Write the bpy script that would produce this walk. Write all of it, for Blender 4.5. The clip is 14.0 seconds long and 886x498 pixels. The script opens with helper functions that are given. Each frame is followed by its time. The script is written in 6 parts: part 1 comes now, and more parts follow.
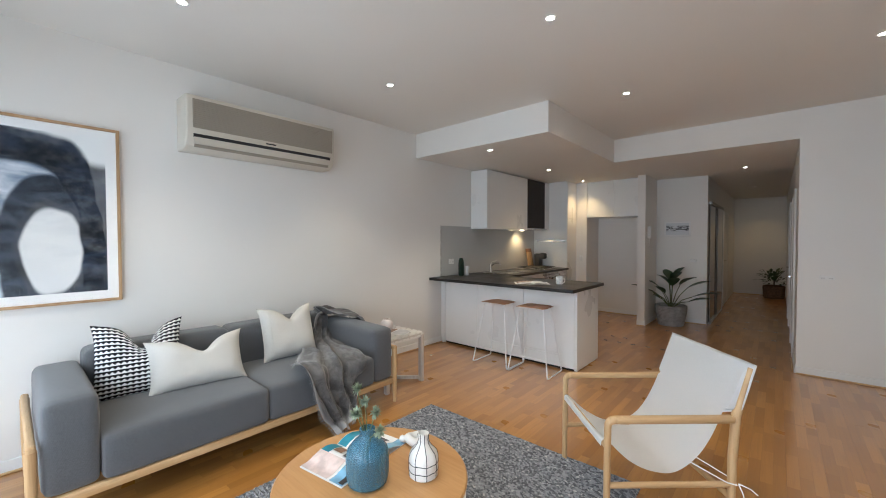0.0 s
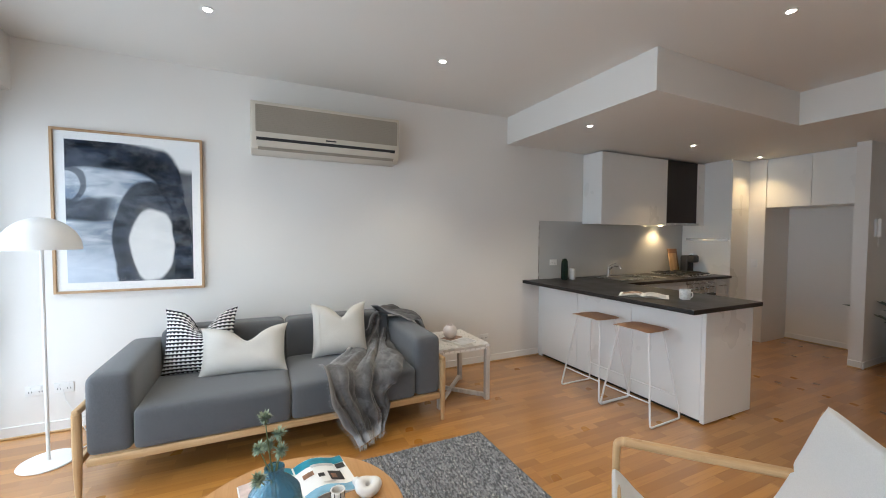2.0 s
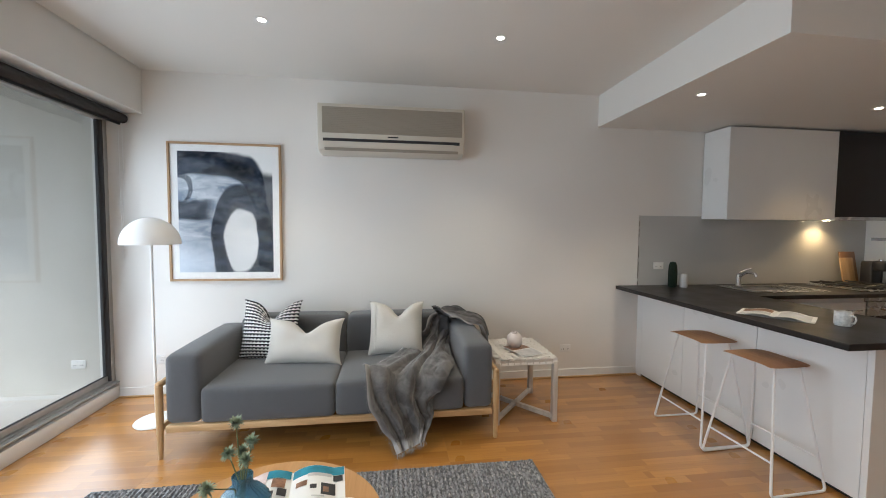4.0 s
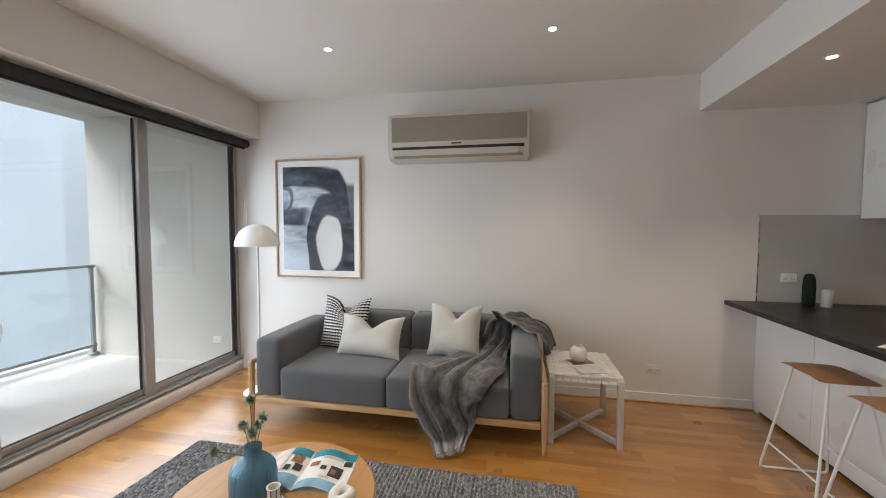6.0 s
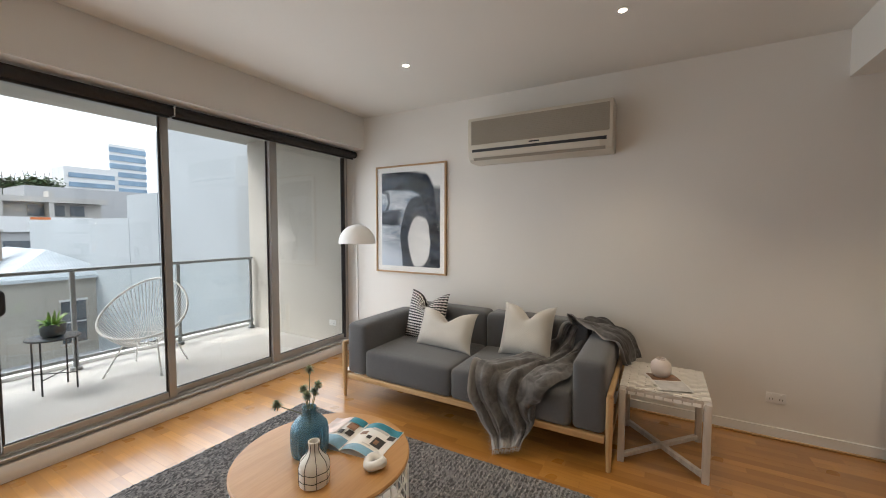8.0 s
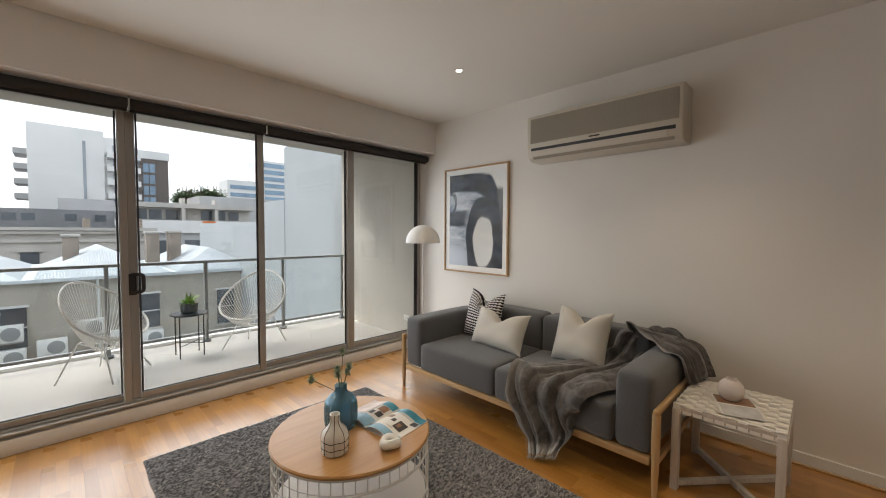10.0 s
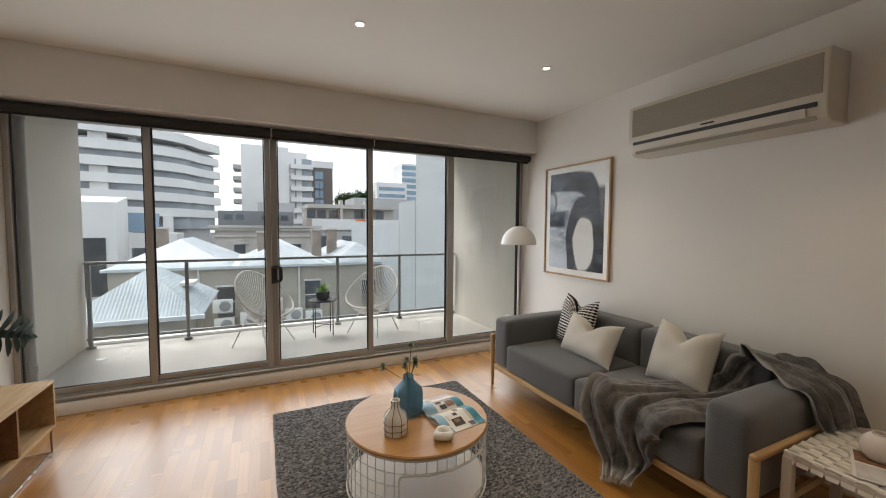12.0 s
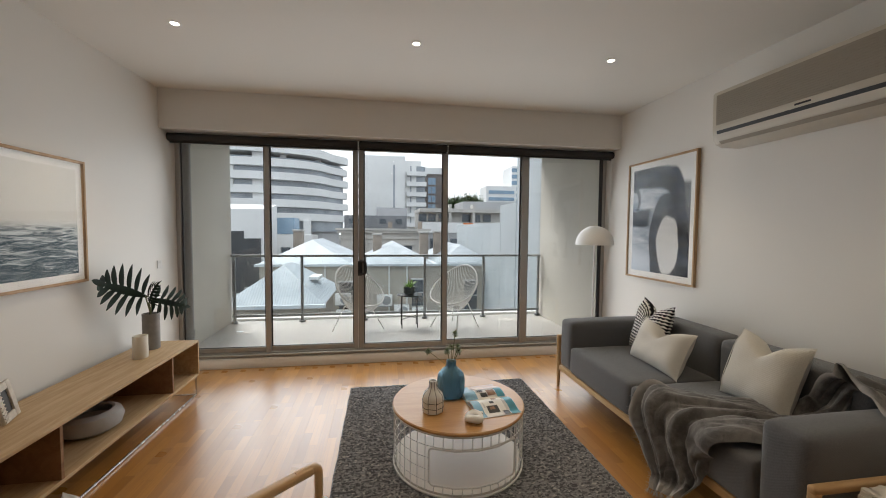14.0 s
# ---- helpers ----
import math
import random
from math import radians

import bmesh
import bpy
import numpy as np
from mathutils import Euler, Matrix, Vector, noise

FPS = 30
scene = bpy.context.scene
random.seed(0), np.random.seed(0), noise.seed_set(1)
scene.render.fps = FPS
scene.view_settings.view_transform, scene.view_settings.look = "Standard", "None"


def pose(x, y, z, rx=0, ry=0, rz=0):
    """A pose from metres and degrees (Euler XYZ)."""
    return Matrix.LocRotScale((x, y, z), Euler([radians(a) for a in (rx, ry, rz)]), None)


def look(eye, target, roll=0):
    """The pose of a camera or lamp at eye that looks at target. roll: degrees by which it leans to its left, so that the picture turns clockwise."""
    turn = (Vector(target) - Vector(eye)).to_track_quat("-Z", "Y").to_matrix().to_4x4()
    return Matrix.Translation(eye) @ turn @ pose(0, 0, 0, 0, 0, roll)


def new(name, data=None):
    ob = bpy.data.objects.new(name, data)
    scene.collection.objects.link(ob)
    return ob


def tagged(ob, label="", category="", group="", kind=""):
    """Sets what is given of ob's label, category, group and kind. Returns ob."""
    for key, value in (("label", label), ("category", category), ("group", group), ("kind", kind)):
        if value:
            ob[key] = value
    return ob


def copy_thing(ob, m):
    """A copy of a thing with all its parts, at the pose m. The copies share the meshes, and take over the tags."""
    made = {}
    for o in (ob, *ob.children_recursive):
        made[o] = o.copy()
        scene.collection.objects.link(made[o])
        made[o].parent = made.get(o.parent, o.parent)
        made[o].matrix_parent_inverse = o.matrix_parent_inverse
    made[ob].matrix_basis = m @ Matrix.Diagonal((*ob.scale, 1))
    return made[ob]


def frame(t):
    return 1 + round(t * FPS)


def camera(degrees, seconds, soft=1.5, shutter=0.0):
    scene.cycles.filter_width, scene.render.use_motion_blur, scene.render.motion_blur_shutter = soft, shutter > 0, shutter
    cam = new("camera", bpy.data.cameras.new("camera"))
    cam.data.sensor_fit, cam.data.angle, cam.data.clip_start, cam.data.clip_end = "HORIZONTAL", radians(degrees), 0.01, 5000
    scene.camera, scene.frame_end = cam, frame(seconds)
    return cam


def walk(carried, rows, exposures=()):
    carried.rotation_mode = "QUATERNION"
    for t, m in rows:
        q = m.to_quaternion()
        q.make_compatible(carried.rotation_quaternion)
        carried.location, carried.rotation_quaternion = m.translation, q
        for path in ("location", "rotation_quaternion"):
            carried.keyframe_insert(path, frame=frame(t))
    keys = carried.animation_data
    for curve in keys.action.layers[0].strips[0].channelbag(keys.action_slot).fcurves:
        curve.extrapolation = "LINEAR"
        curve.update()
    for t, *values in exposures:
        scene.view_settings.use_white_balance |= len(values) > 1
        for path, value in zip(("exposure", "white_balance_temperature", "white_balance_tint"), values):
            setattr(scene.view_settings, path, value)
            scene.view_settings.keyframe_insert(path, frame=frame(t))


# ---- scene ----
cam = camera(98.5, 14.0, soft=1.0)

PATH = [
    (0, (0.388, 0.154, 1.476), (-0.93, 1.657, 1.428), -0.1),
    (0.5, (0.416, 0.428, 1.475), (-1.061, 1.774, 1.405), -0.0),
    (1, (0.425, 0.691, 1.481), (-1.178, 1.885, 1.414), 0.1),
    (1.5, (0.512, 0.961, 1.504), (-1.203, 1.986, 1.431), 0.1),
    (2, (0.532, 1.156, 1.497), (-1.275, 2.009, 1.423), 0.3),
    (2.5, (0.486, 1.322, 1.488), (-1.38, 2.037, 1.408), 0.3),
    (3, (0.423, 1.444, 1.494), (-1.491, 2.015, 1.409), 0.4),
    (5.5, (0.44, 2.131, 1.552), (-1.545, 1.915, 1.44), 0.2),
    (6, (0.412, 2.256, 1.55), (-1.55, 1.879, 1.448), 0.2),
    (6.5, (0.362, 2.393, 1.548), (-1.56, 1.848, 1.447), 0.1),
    (7, (0.358, 2.495, 1.564), (-1.504, 1.774, 1.451), 0.1),
    (7.5, (0.364, 2.601, 1.542), (-1.444, 1.753, 1.437), 0.1),
    (8, (0.349, 2.708, 1.548), (-1.388, 1.722, 1.443), 0.1),
    (10.5, (0.083, 3.196, 1.514), (-1.222, 1.683, 1.422), 0.4),
    (11, (0.029, 3.29, 1.534), (-1.138, 1.669, 1.435), 0.4),
    (11.5, (-0.033, 3.354, 1.549), (-1.045, 1.632, 1.447), 0.5),
    (12, (-0.143, 3.402, 1.571), (-1.001, 1.599, 1.46), 0.4),
    (12.5, (-0.268, 3.463, 1.563), (-0.975, 1.595, 1.456), 0.4),
    (13, (-0.35, 3.539, 1.558), (-0.904, 1.62, 1.457), 0.5),
    (13.5, (-0.418, 3.62, 1.536), (-0.847, 1.669, 1.441), 0.5),
    (14, (-0.496, 3.7, 1.533), (-0.812, 1.728, 1.435), 0.5),
]
EXPOSURES = [(0, 1.68, 5480, 6), (2, 1.66, 5480, 6), (3, 1.60, 5550, 6), (5.5, 1.44, 5750, 8), (8, 1.14, 6300, 10), (11, 0.82, 6600, 10), (14, 0.76, 6450, 9)]
walk(cam, [(t, look(eye, target, roll)) for t, eye, target, roll in PATH], EXPOSURES)

# ---- world, sun, exposure ----
SUN_EL, SUN_AZ = 52, 150
world = bpy.data.worlds.new("overcast_sky")
scene.world = world
world.use_nodes = True
wn, wl = world.node_tree.nodes, world.node_tree.links
wbg = wn["Background"]
sky = wn.new("ShaderNodeTexSky")
sky.sky_type, sky.sun_disc = "NISHITA", False
sky.sun_elevation, sky.sun_rotation = radians(SUN_EL), radians(SUN_AZ)
sky.air_density, sky.dust_density = 1.0, 4.0
cloud = wn.new("ShaderNodeTexNoise")
cloud.inputs["Scale"].default_value, cloud.inputs["Detail"].default_value = 2.2, 6
cloud_ramp = wn.new("ShaderNodeValToRGB")
cloud_ramp.color_ramp.elements[0].color = (4.4, 4.8, 5.3, 1)
cloud_ramp.color_ramp.elements[1].color = (7.8, 8.1, 8.5, 1)
wco = wn.new("ShaderNodeTexCoord")
wl.new(wco.outputs["Generated"], cloud.inputs["Vector"])
wl.new(cloud.outputs["Fac"], cloud_ramp.inputs["Fac"])
wmix = wn.new("ShaderNodeMix")
wmix.data_type = "RGBA"
wmix.inputs["Factor"].default_value = 0.85
wl.new(sky.outputs["Color"], wmix.inputs["A"])
wl.new(cloud_ramp.outputs["Color"], wmix.inputs["B"])
wl.new(wmix.outputs["Result"], wbg.inputs["Color"])
wbg.inputs["Strength"].default_value = 0.15

sun_data = bpy.data.lights.new("sun", "SUN")
sun_data.energy, sun_data.angle, sun_data.color = 1.6, radians(25), (1.0, 0.97, 0.93)
sun = new("sun", sun_data)
sun.matrix_world = look((0, 0, 30), (-math.sin(radians(SUN_AZ)) * 12 * 1.0, -math.cos(radians(SUN_AZ)) * 12, 30 - 12 * math.tan(radians(SUN_EL))))

DOWNLIGHT_W, WARM = 17.0, (1.0, 0.80, 0.55)

# daylight entering by the window opening
for z in (0.60, 1.30, 2.00):
    day = bpy.data.lights.new("window_daylight", "AREA")
    day.shape, day.size, day.size_y, day.energy, day.color = "RECTANGLE", 4.5, 0.64, 8.0, (0.95, 0.98, 1.0)
    new("window_daylight", day).matrix_world = look((-0.81, -0.62, z), (-0.81, 0.38, z - 0.22))


# ---- mesh helpers ----
def B():
    return bmesh.new()


def merge(bm, tmp, m=None):
    if m is not None:
        tmp.transform(m)
    me = bpy.data.meshes.new("tmp")
    tmp.to_mesh(me)
    bm.from_mesh(me)
    bpy.data.meshes.remove(me)
    tmp.free()
    return bm


def box(bm, a, b):
    lo, hi = [min(p, q) for p, q in zip(a, b)], [max(p, q) for p, q in zip(a, b)]
    v = [bm.verts.new((x, y, z)) for x in (lo[0], hi[0]) for y in (lo[1], hi[1]) for z in (lo[2], hi[2])]
    for f in ((0, 1, 3, 2), (4, 6, 7, 5), (0, 4, 5, 1), (2, 3, 7, 6), (0, 2, 6, 4), (1, 5, 7, 3)):
        bm.faces.new([v[i] for i in f])
    return bm


def rbox(bm, a, b, r=0.01, seg=2, m=None):
    t = box(bmesh.new(), a, b)
    bmesh.ops.bevel(t, geom=t.edges[:], offset=r, segments=seg, profile=0.5, affect="EDGES")
    return merge(bm, t, m)


def soft_box(bm, lo, hi, r=0.05, n=12, bulge=(0, 0, 0), wob=0.0, m=None):
    """A cushion-like block with rounded edges and gently domed faces."""
    t = bmesh.new()
    lo, hi = Vector(lo), Vector(hi)
    mid, half = (lo + hi) / 2, (hi - lo) / 2
    for ax in range(3):
        for s in (-1, 1):
            o = [i for i in range(3) if i != ax]
            rows = []
            for i in range(n + 1):
                row = []
                for j in range(n + 1):
                    p = Vector((0, 0, 0))
                    p[ax] = s * half[ax]
                    p[o[0]], p[o[1]] = half[o[0]] * math.sin((i / n - 0.5) * math.pi), half[o[1]] * math.sin((j / n - 0.5) * math.pi)
                    c = Vector([max(-half[k] + r, min(half[k] - r, p[k])) for k in range(3)])
                    d = p - c
                    if d.length > 1e-9:
                        p = c + d.normalized() * r
                    k0 = [1 - (p[k] / half[k]) ** 2 for k in range(3)]
                    for k in range(3):
                        a, b2 = [q for q in range(3) if q != k]
                        p[k] += bulge[k] * (1 if p[k] > 0 else -1) * max(0, k0[a]) * max(0, k0[b2]) * (abs(p[k]) / half[k]) ** 2
                    w = mid + p
                    if wob:
                        w = w + wob * noise.noise_vector(w * 7.0)
                    row.append(t.verts.new(w))
                rows.append(row)
            for i in range(n):
                for j in range(n):
                    q = [rows[i][j], rows[i + 1][j], rows[i + 1][j + 1], rows[i][j + 1]]
                    t.faces.new(q)
    bmesh.ops.remove_doubles(t, verts=t.verts[:], dist=0.0005)
    bmesh.ops.recalc_face_normals(t, faces=t.faces[:])
    return merge(bm, t, m)


def rod(bm, p, q, r, r2=None, seg=12):
    p, q = Vector(p), Vector(q)
    d = q - p
    m = Matrix.Translation((p + q) / 2) @ d.to_track_quat("Z", "Y").to_matrix().to_4x4()
    bmesh.ops.create_cone(bm, cap_ends=True, segments=seg, radius1=r, radius2=r if r2 is None else r2, depth=d.length, matrix=m)
    return bm


def tube(bm, pts, r, seg=8, closed=False):
    pts = [Vector(p) for p in pts]
    n, rings, up = len(pts), [], None
    for i, p in enumerate(pts):
        a = pts[i - 1] if i or closed else p
        b = pts[(i + 1) % n] if i < n - 1 or closed else p
        t = (b - a).normalized()
        if up is None:
            up = t.orthogonal().normalized()
        up = (up - t * up.dot(t)).normalized()
        w = t.cross(up)
        rr = r(i / max(1, n - 1)) if callable(r) else r
        rings.append([bm.verts.new(p + rr * (math.cos(k * math.tau / seg) * up + math.sin(k * math.tau / seg) * w)) for k in range(seg)])
    for i in range(n if closed else n - 1):
        a, b = rings[i], rings[(i + 1) % n]
        off = 0
        if closed and i == n - 1:
            off = min(range(seg), key=lambda s: (a[0].co - b[s].co).length)
        for k in range(seg):
            bm.faces.new((a[k], a[(k + 1) % seg], b[(k + 1 + off) % seg], b[(k + off) % seg]))
    if not closed:
        bm.faces.new(rings[0][::-1])
        bm.faces.new(rings[-1])
    return bm


def arc_path(pts, r, n=5):
    """A polyline with its inner corners rounded by r."""
    pts = [Vector(p) for p in pts]
    out = [pts[0]]
    for a, p, b in zip(pts, pts[1:], pts[2:]):
        u, v = (a - p).normalized(), (b - p).normalized()
        for i in range(n + 1):
            t = i / n
            out.append((p + u * r) * (1 - t) ** 2 + 2 * p * t * (1 - t) + (p + v * r) * t * t)
    return out + [pts[-1]]


def lathe(bm, prof, seg=32, at=(0, 0, 0), flute=0.0, flutes=0):
    rings = []
    for r, z in prof:
        ring = []
        for k in range(seg):
            a = k * math.tau / seg
            rr = r * (1 + (flute * abs(math.cos(a * flutes / 2)) if flutes else 0))
            ring.append(bm.verts.new((at[0] + rr * math.cos(a), at[1] + rr * math.sin(a), at[2] + z)))
        rings.append(ring)
    for a, b in zip(rings, rings[1:]):
        for k in range(seg):
            bm.faces.new((a[k], a[(k + 1) % seg], b[(k + 1) % seg], b[k]))
    if prof[0][0] > 1e-4:
        bm.faces.new(rings[0][::-1])
    if prof[-1][0] > 1e-4:
        bm.faces.new(rings[-1])
    return bm


def sheet(bm, nu, nv, fn, close_u=False):
    uv = bm.loops.layers.uv.verify()
    g = [[bm.verts.new(fn(i / nu, j / nv)) for j in range(nv + 1)] for i in range(nu + 1)]
    for i in range(nu):
        for j in range(nv):
            f = bm.faces.new((g[i][j], g[i + 1][j], g[i + 1][j + 1], g[i][j + 1]))
            for lp, (a, b) in zip(f.loops, ((i, j), (i + 1, j), (i + 1, j + 1), (i, j + 1))):
                lp[uv].uv = (a / nu, b / nv)
    return bm


def prism(bm, pts, lo, hi, axis=2):
    """Extrudes a polygon, given in the other two axes, from lo to hi along axis."""
    def put(p, h):
        q = list(p)
        q.insert(axis, h)
        return bm.verts.new(q)
    a, b = [put(p, lo) for p in pts], [put(p, hi) for p in pts]
    n = len(pts)
    bm.faces.new(a[::-1])
    bm.faces.new(b)
    for i in range(n):
        bm.faces.new((a[i], a[(i + 1) % n], b[(i + 1) % n], b[i]))
    bmesh.ops.recalc_face_normals(bm, faces=bm.faces[:])
    return bm


def mesh_of(bm, name, material):
    bm.normal_update()
    for f in bm.faces:
        f.smooth = True
    for e in bm.edges:
        if len(e.link_faces) == 2 and e.calc_face_angle(0) > 0.6:
            e.smooth = False
    me = bpy.data.meshes.new(name)
    bm.to_mesh(me)
    bm.free()
    me.materials.append(material)
    return me


def part(name, bm, material, parent=None, label=""):
    ob = new(name, mesh_of(bm, name, material))
    ob.parent = parent
    return tagged(ob, label) if label else ob


def thing(name, m, label, category, group=""):
    ob = new(name)
    ob.empty_display_size = 0.1
    ob.matrix_basis = m
    return tagged(ob, label, category, group)


def solo(name, bm, material, label, category, group="", m=None):
    ob = tagged(part(name, bm, material), label, category, group)
    if m is not None:
        ob.matrix_basis = m
    return ob


def setting(name, bm, material, parent=None, label="", category=""):
    return tagged(part(name, bm, material, parent), label, category, kind="structure")


def again(name, mesh_data, parent, at=(0, 0, 0)):
    """One more object on a shared mesh, as a piece of parent."""
    ob = new(name, mesh_data)
    ob.location, ob.parent = at, parent
    return ob


# ---- materials ----
class Nodes:
    def __init__(self, name):
        self.material = bpy.data.materials.new(name)
        self.material.use_nodes = True
        self.n, self.l = self.material.node_tree.nodes, self.material.node_tree.links
        self.p = self.n["Principled BSDF"]

    def add(self, kind, **inputs):
        node = self.n.new("ShaderNode" + kind)
        for k, v in inputs.items():
            self.plug(v, node.inputs[k.replace("_", " ")])
        return node

    def plug(self, v, socket):
        if isinstance(v, bpy.types.NodeSocket):
            self.l.new(v, socket)
        else:
            socket.default_value = v

    def f(self, op, a, b=None, c=None):
        node = self.n.new("ShaderNodeMath")
        node.operation = op
        for v, s in zip((a, b, c), node.inputs):
            if v is not None:
                self.plug(v, s)
        return node.outputs[0]

    def mix(self, fac, a, b, blend="MIX"):
        node = self.n.new("ShaderNodeMix")
        node.data_type, node.blend_type = "RGBA", blend
        for v, s in ((fac, "Factor"), (a, "A"), (b, "B")):
            self.plug((*v, 1) if isinstance(v, tuple) and len(v) == 3 else v, node.inputs[s])
        return node.outputs["Result"]

    def step(self, v, lo, hi, a=0.0, b=1.0):
        node = self.n.new("ShaderNodeMapRange")
        node.interpolation_type = "SMOOTHSTEP"
        for x, s in zip((v, lo, hi, a, b), node.inputs):
            self.plug(x, s)
        return node.outputs[0]

    def co(self, kind="Object", scale=(1, 1, 1), loc=(0, 0, 0)):
        mp = self.add("Mapping", Vector=self.n.new("ShaderNodeTexCoord").outputs[kind])
        mp.inputs["Scale"].default_value, mp.inputs["Location"].default_value = scale, loc
        return mp.outputs[0]

    def noise(self, vec, scale, detail=4.0, rough=0.55, warp=0.0):
        node = self.n.new("ShaderNodeTexNoise")
        self.plug(vec, node.inputs["Vector"])
        node.inputs["Scale"].default_value, node.inputs["Detail"].default_value = scale, detail
        node.inputs["Roughness"].default_value, node.inputs["Distortion"].default_value = rough, warp
        return node.outputs["Fac"]

    def bump(self, height, strength=0.2, dist=0.002):
        node = self.add("Bump", Height=height)
        node.inputs["Strength"].default_value, node.inputs["Distance"].default_value = strength, dist
        self.l.new(node.outputs[0], self.p.inputs["Normal"])

    def done(self, color, rough, metal=0.0):
        self.plug((*color, 1) if isinstance(color, tuple) else color, self.p.inputs["Base Color"])
        self.plug(rough, self.p.inputs["Roughness"])
        self.p.inputs["Metallic"].default_value = metal
        if isinstance(rough, float) and rough >= 0.75:
            self.p.inputs["Specular IOR Level"].default_value = 0.15
        return self.material


def shade(c, k):
    return tuple(min(0.95, x * k) for x in c)


def mat(name, col, rough=0.5, metal=0.0, vary=0.05, big=1.6, fine=70.0, relief=0.12, sheen=0.0, coat=0.0, dist=0.002, stretch=(1, 1, 1), gloss=0.5):
    """A plain surface: large soft stains, fine grain, uneven gloss and a fine relief."""
    k = Nodes(name)
    v = k.co("Object", stretch)
    a, b = k.noise(v, big, 3), k.noise(v, fine, 5, 0.65)
    c = k.mix(k.step(a, 0.3, 0.7), shade(col, 1 - vary), shade(col, 1 + vary))
    c = k.mix(k.f("MULTIPLY", b, vary), c, shade(col, 0.6))
    k.bump(b, relief, dist)
    k.p.inputs["Sheen Weight"].default_value = sheen
    k.p.inputs["Coat Weight"].default_value = coat
    k.p.inputs["Specular IOR Level"].default_value = gloss
    return k.done(c, k.step(a, 0.25, 0.75, max(0.02, rough - 0.04), min(1, rough + 0.05)), metal)


def fabric(name, col, col2, pitch=900.0, fuzz=0.3, vary=0.5, relief=0.35):
    """Woven cloth: crossing threads with a mottle of two tones."""
    k = Nodes(name)
    v = k.co("Object")
    s = k.add("SeparateXYZ", Vector=v)
    t1 = k.f("SINE", k.f("MULTIPLY", k.f("ADD", s.outputs[0], s.outputs[1]), pitch))
    t2 = k.f("SINE", k.f("MULTIPLY", k.f("ADD", s.outputs[2], k.f("MULTIPLY", s.outputs[1], 0.3)), pitch))
    weave = k.f("MULTIPLY", t1, t2)
    n = k.noise(v, 220, 3)
    soft = k.noise(v, 5, 3)
    c = k.mix(k.step(n, 0.35, 0.65), col, col2)
    c = k.mix(k.f("MULTIPLY", k.step(soft, 0.3, 0.7), vary * 0.3), c, shade(col2, 1.15))
    k.bump(k.f("ADD", k.f("MULTIPLY", weave, 0.4), n), relief, 0.0015)
    k.p.inputs["Sheen Weight"].default_value = fuzz
    k.p.inputs["Sheen Roughness"].default_value = 0.6
    return k.done(c, 0.92)


def timber(name, col, dark, rough=0.42, axis=1, figure=1.0, coat=0.0):
    """Sawn timber with its grain along one axis."""
    k = Nodes(name)
    sc = [16.0, 16.0, 16.0]
    sc[axis] = 1.1
    v = k.co("Object", tuple(sc))
    a, b = k.noise(v, 1.0, 5, 0.6, 0.9 * figure), k.noise(v, 7.0, 4, 0.7)
    c = k.mix(k.step(a, 0.32, 0.68), dark, col)
    c = k.mix(k.f("MULTIPLY", k.step(b, 0.45, 0.75), 0.35), c, shade(dark, 0.75))
    k.bump(b, 0.12, 0.001)
    k.p.inputs["Coat Weight"].default_value = coat
    return k.done(c, k.step(b, 0.2, 0.8, rough - 0.05, rough + 0.08))


def emitter(name, col, power):
    k = Nodes(name)
    k.p.inputs["Emission Color"].default_value = (*col, 1)
    k.p.inputs["Emission Strength"].default_value = power
    return k.done((0.9, 0.9, 0.88), 0.3)


def clear_glass(name, tint=(0.97, 0.99, 0.985), rough=0.0, ior=1.45):
    k = Nodes(name)
    k.p.inputs["Transmission Weight"].default_value = 1.0
    k.p.inputs["IOR"].default_value = ior
    return k.done(tint, rough)


WALL = mat("wall_paint", (0.79, 0.767, 0.725), 0.55, vary=0.015, big=0.7, fine=160, relief=0.06)
CEIL = mat("ceiling_paint", (0.78, 0.757, 0.71), 0.7, vary=0.015, big=0.5, fine=140, relief=0.05)
GLOSSWHITE = mat("white_enamel", (0.80, 0.79, 0.765), 0.35, vary=0.02)
LACQUER = mat("white_cabinet_lacquer", (0.83, 0.825, 0.80), 0.3, vary=0.012, fine=40, relief=0.02)
BENCH = mat("dark_bench_stone", (0.017, 0.0135, 0.012), 0.36, vary=0.3, big=5, fine=240, relief=0.05)
SPLASH = mat("grey_splashback_glass", (0.52, 0.52, 0.505), 0.12, vary=0.015, relief=0.01, coat=0.4)
STEEL = mat("brushed_stainless_steel", (0.62, 0.61, 0.59), 0.25, 1.0, vary=0.06, fine=200, stretch=(1, 12, 12))
CHROME = mat("chrome", (0.78, 0.78, 0.79), 0.08, 1.0, vary=0.02, relief=0.0)
# the hood's laminate, and the shade colour of the kick recesses
HOODBROWN = mat("dark_brown_laminate_and_kick_shade", (0.016, 0.011, 0.009), 0.6, vary=0.15)
ALU = mat("bronze_grey_anodised_aluminium", (0.44, 0.43, 0.41), 0.42, 0.45, vary=0.05, fine=120, stretch=(8, 8, 1))
ALUDARK = mat("dark_grey_gasket", (0.05, 0.05, 0.052), 0.6, vary=0.1)
BLIND = mat("charcoal_blind_fabric", (0.035, 0.031, 0.03), 0.8, vary=0.12, fine=300)
RAILMETAL = mat("grey_painted_steel_rail", (0.30, 0.315, 0.32), 0.45, 0.2, vary=0.06)
BLACKMETAL = mat("black_powder_coat", (0.02, 0.02, 0.021), 0.5, vary=0.2)
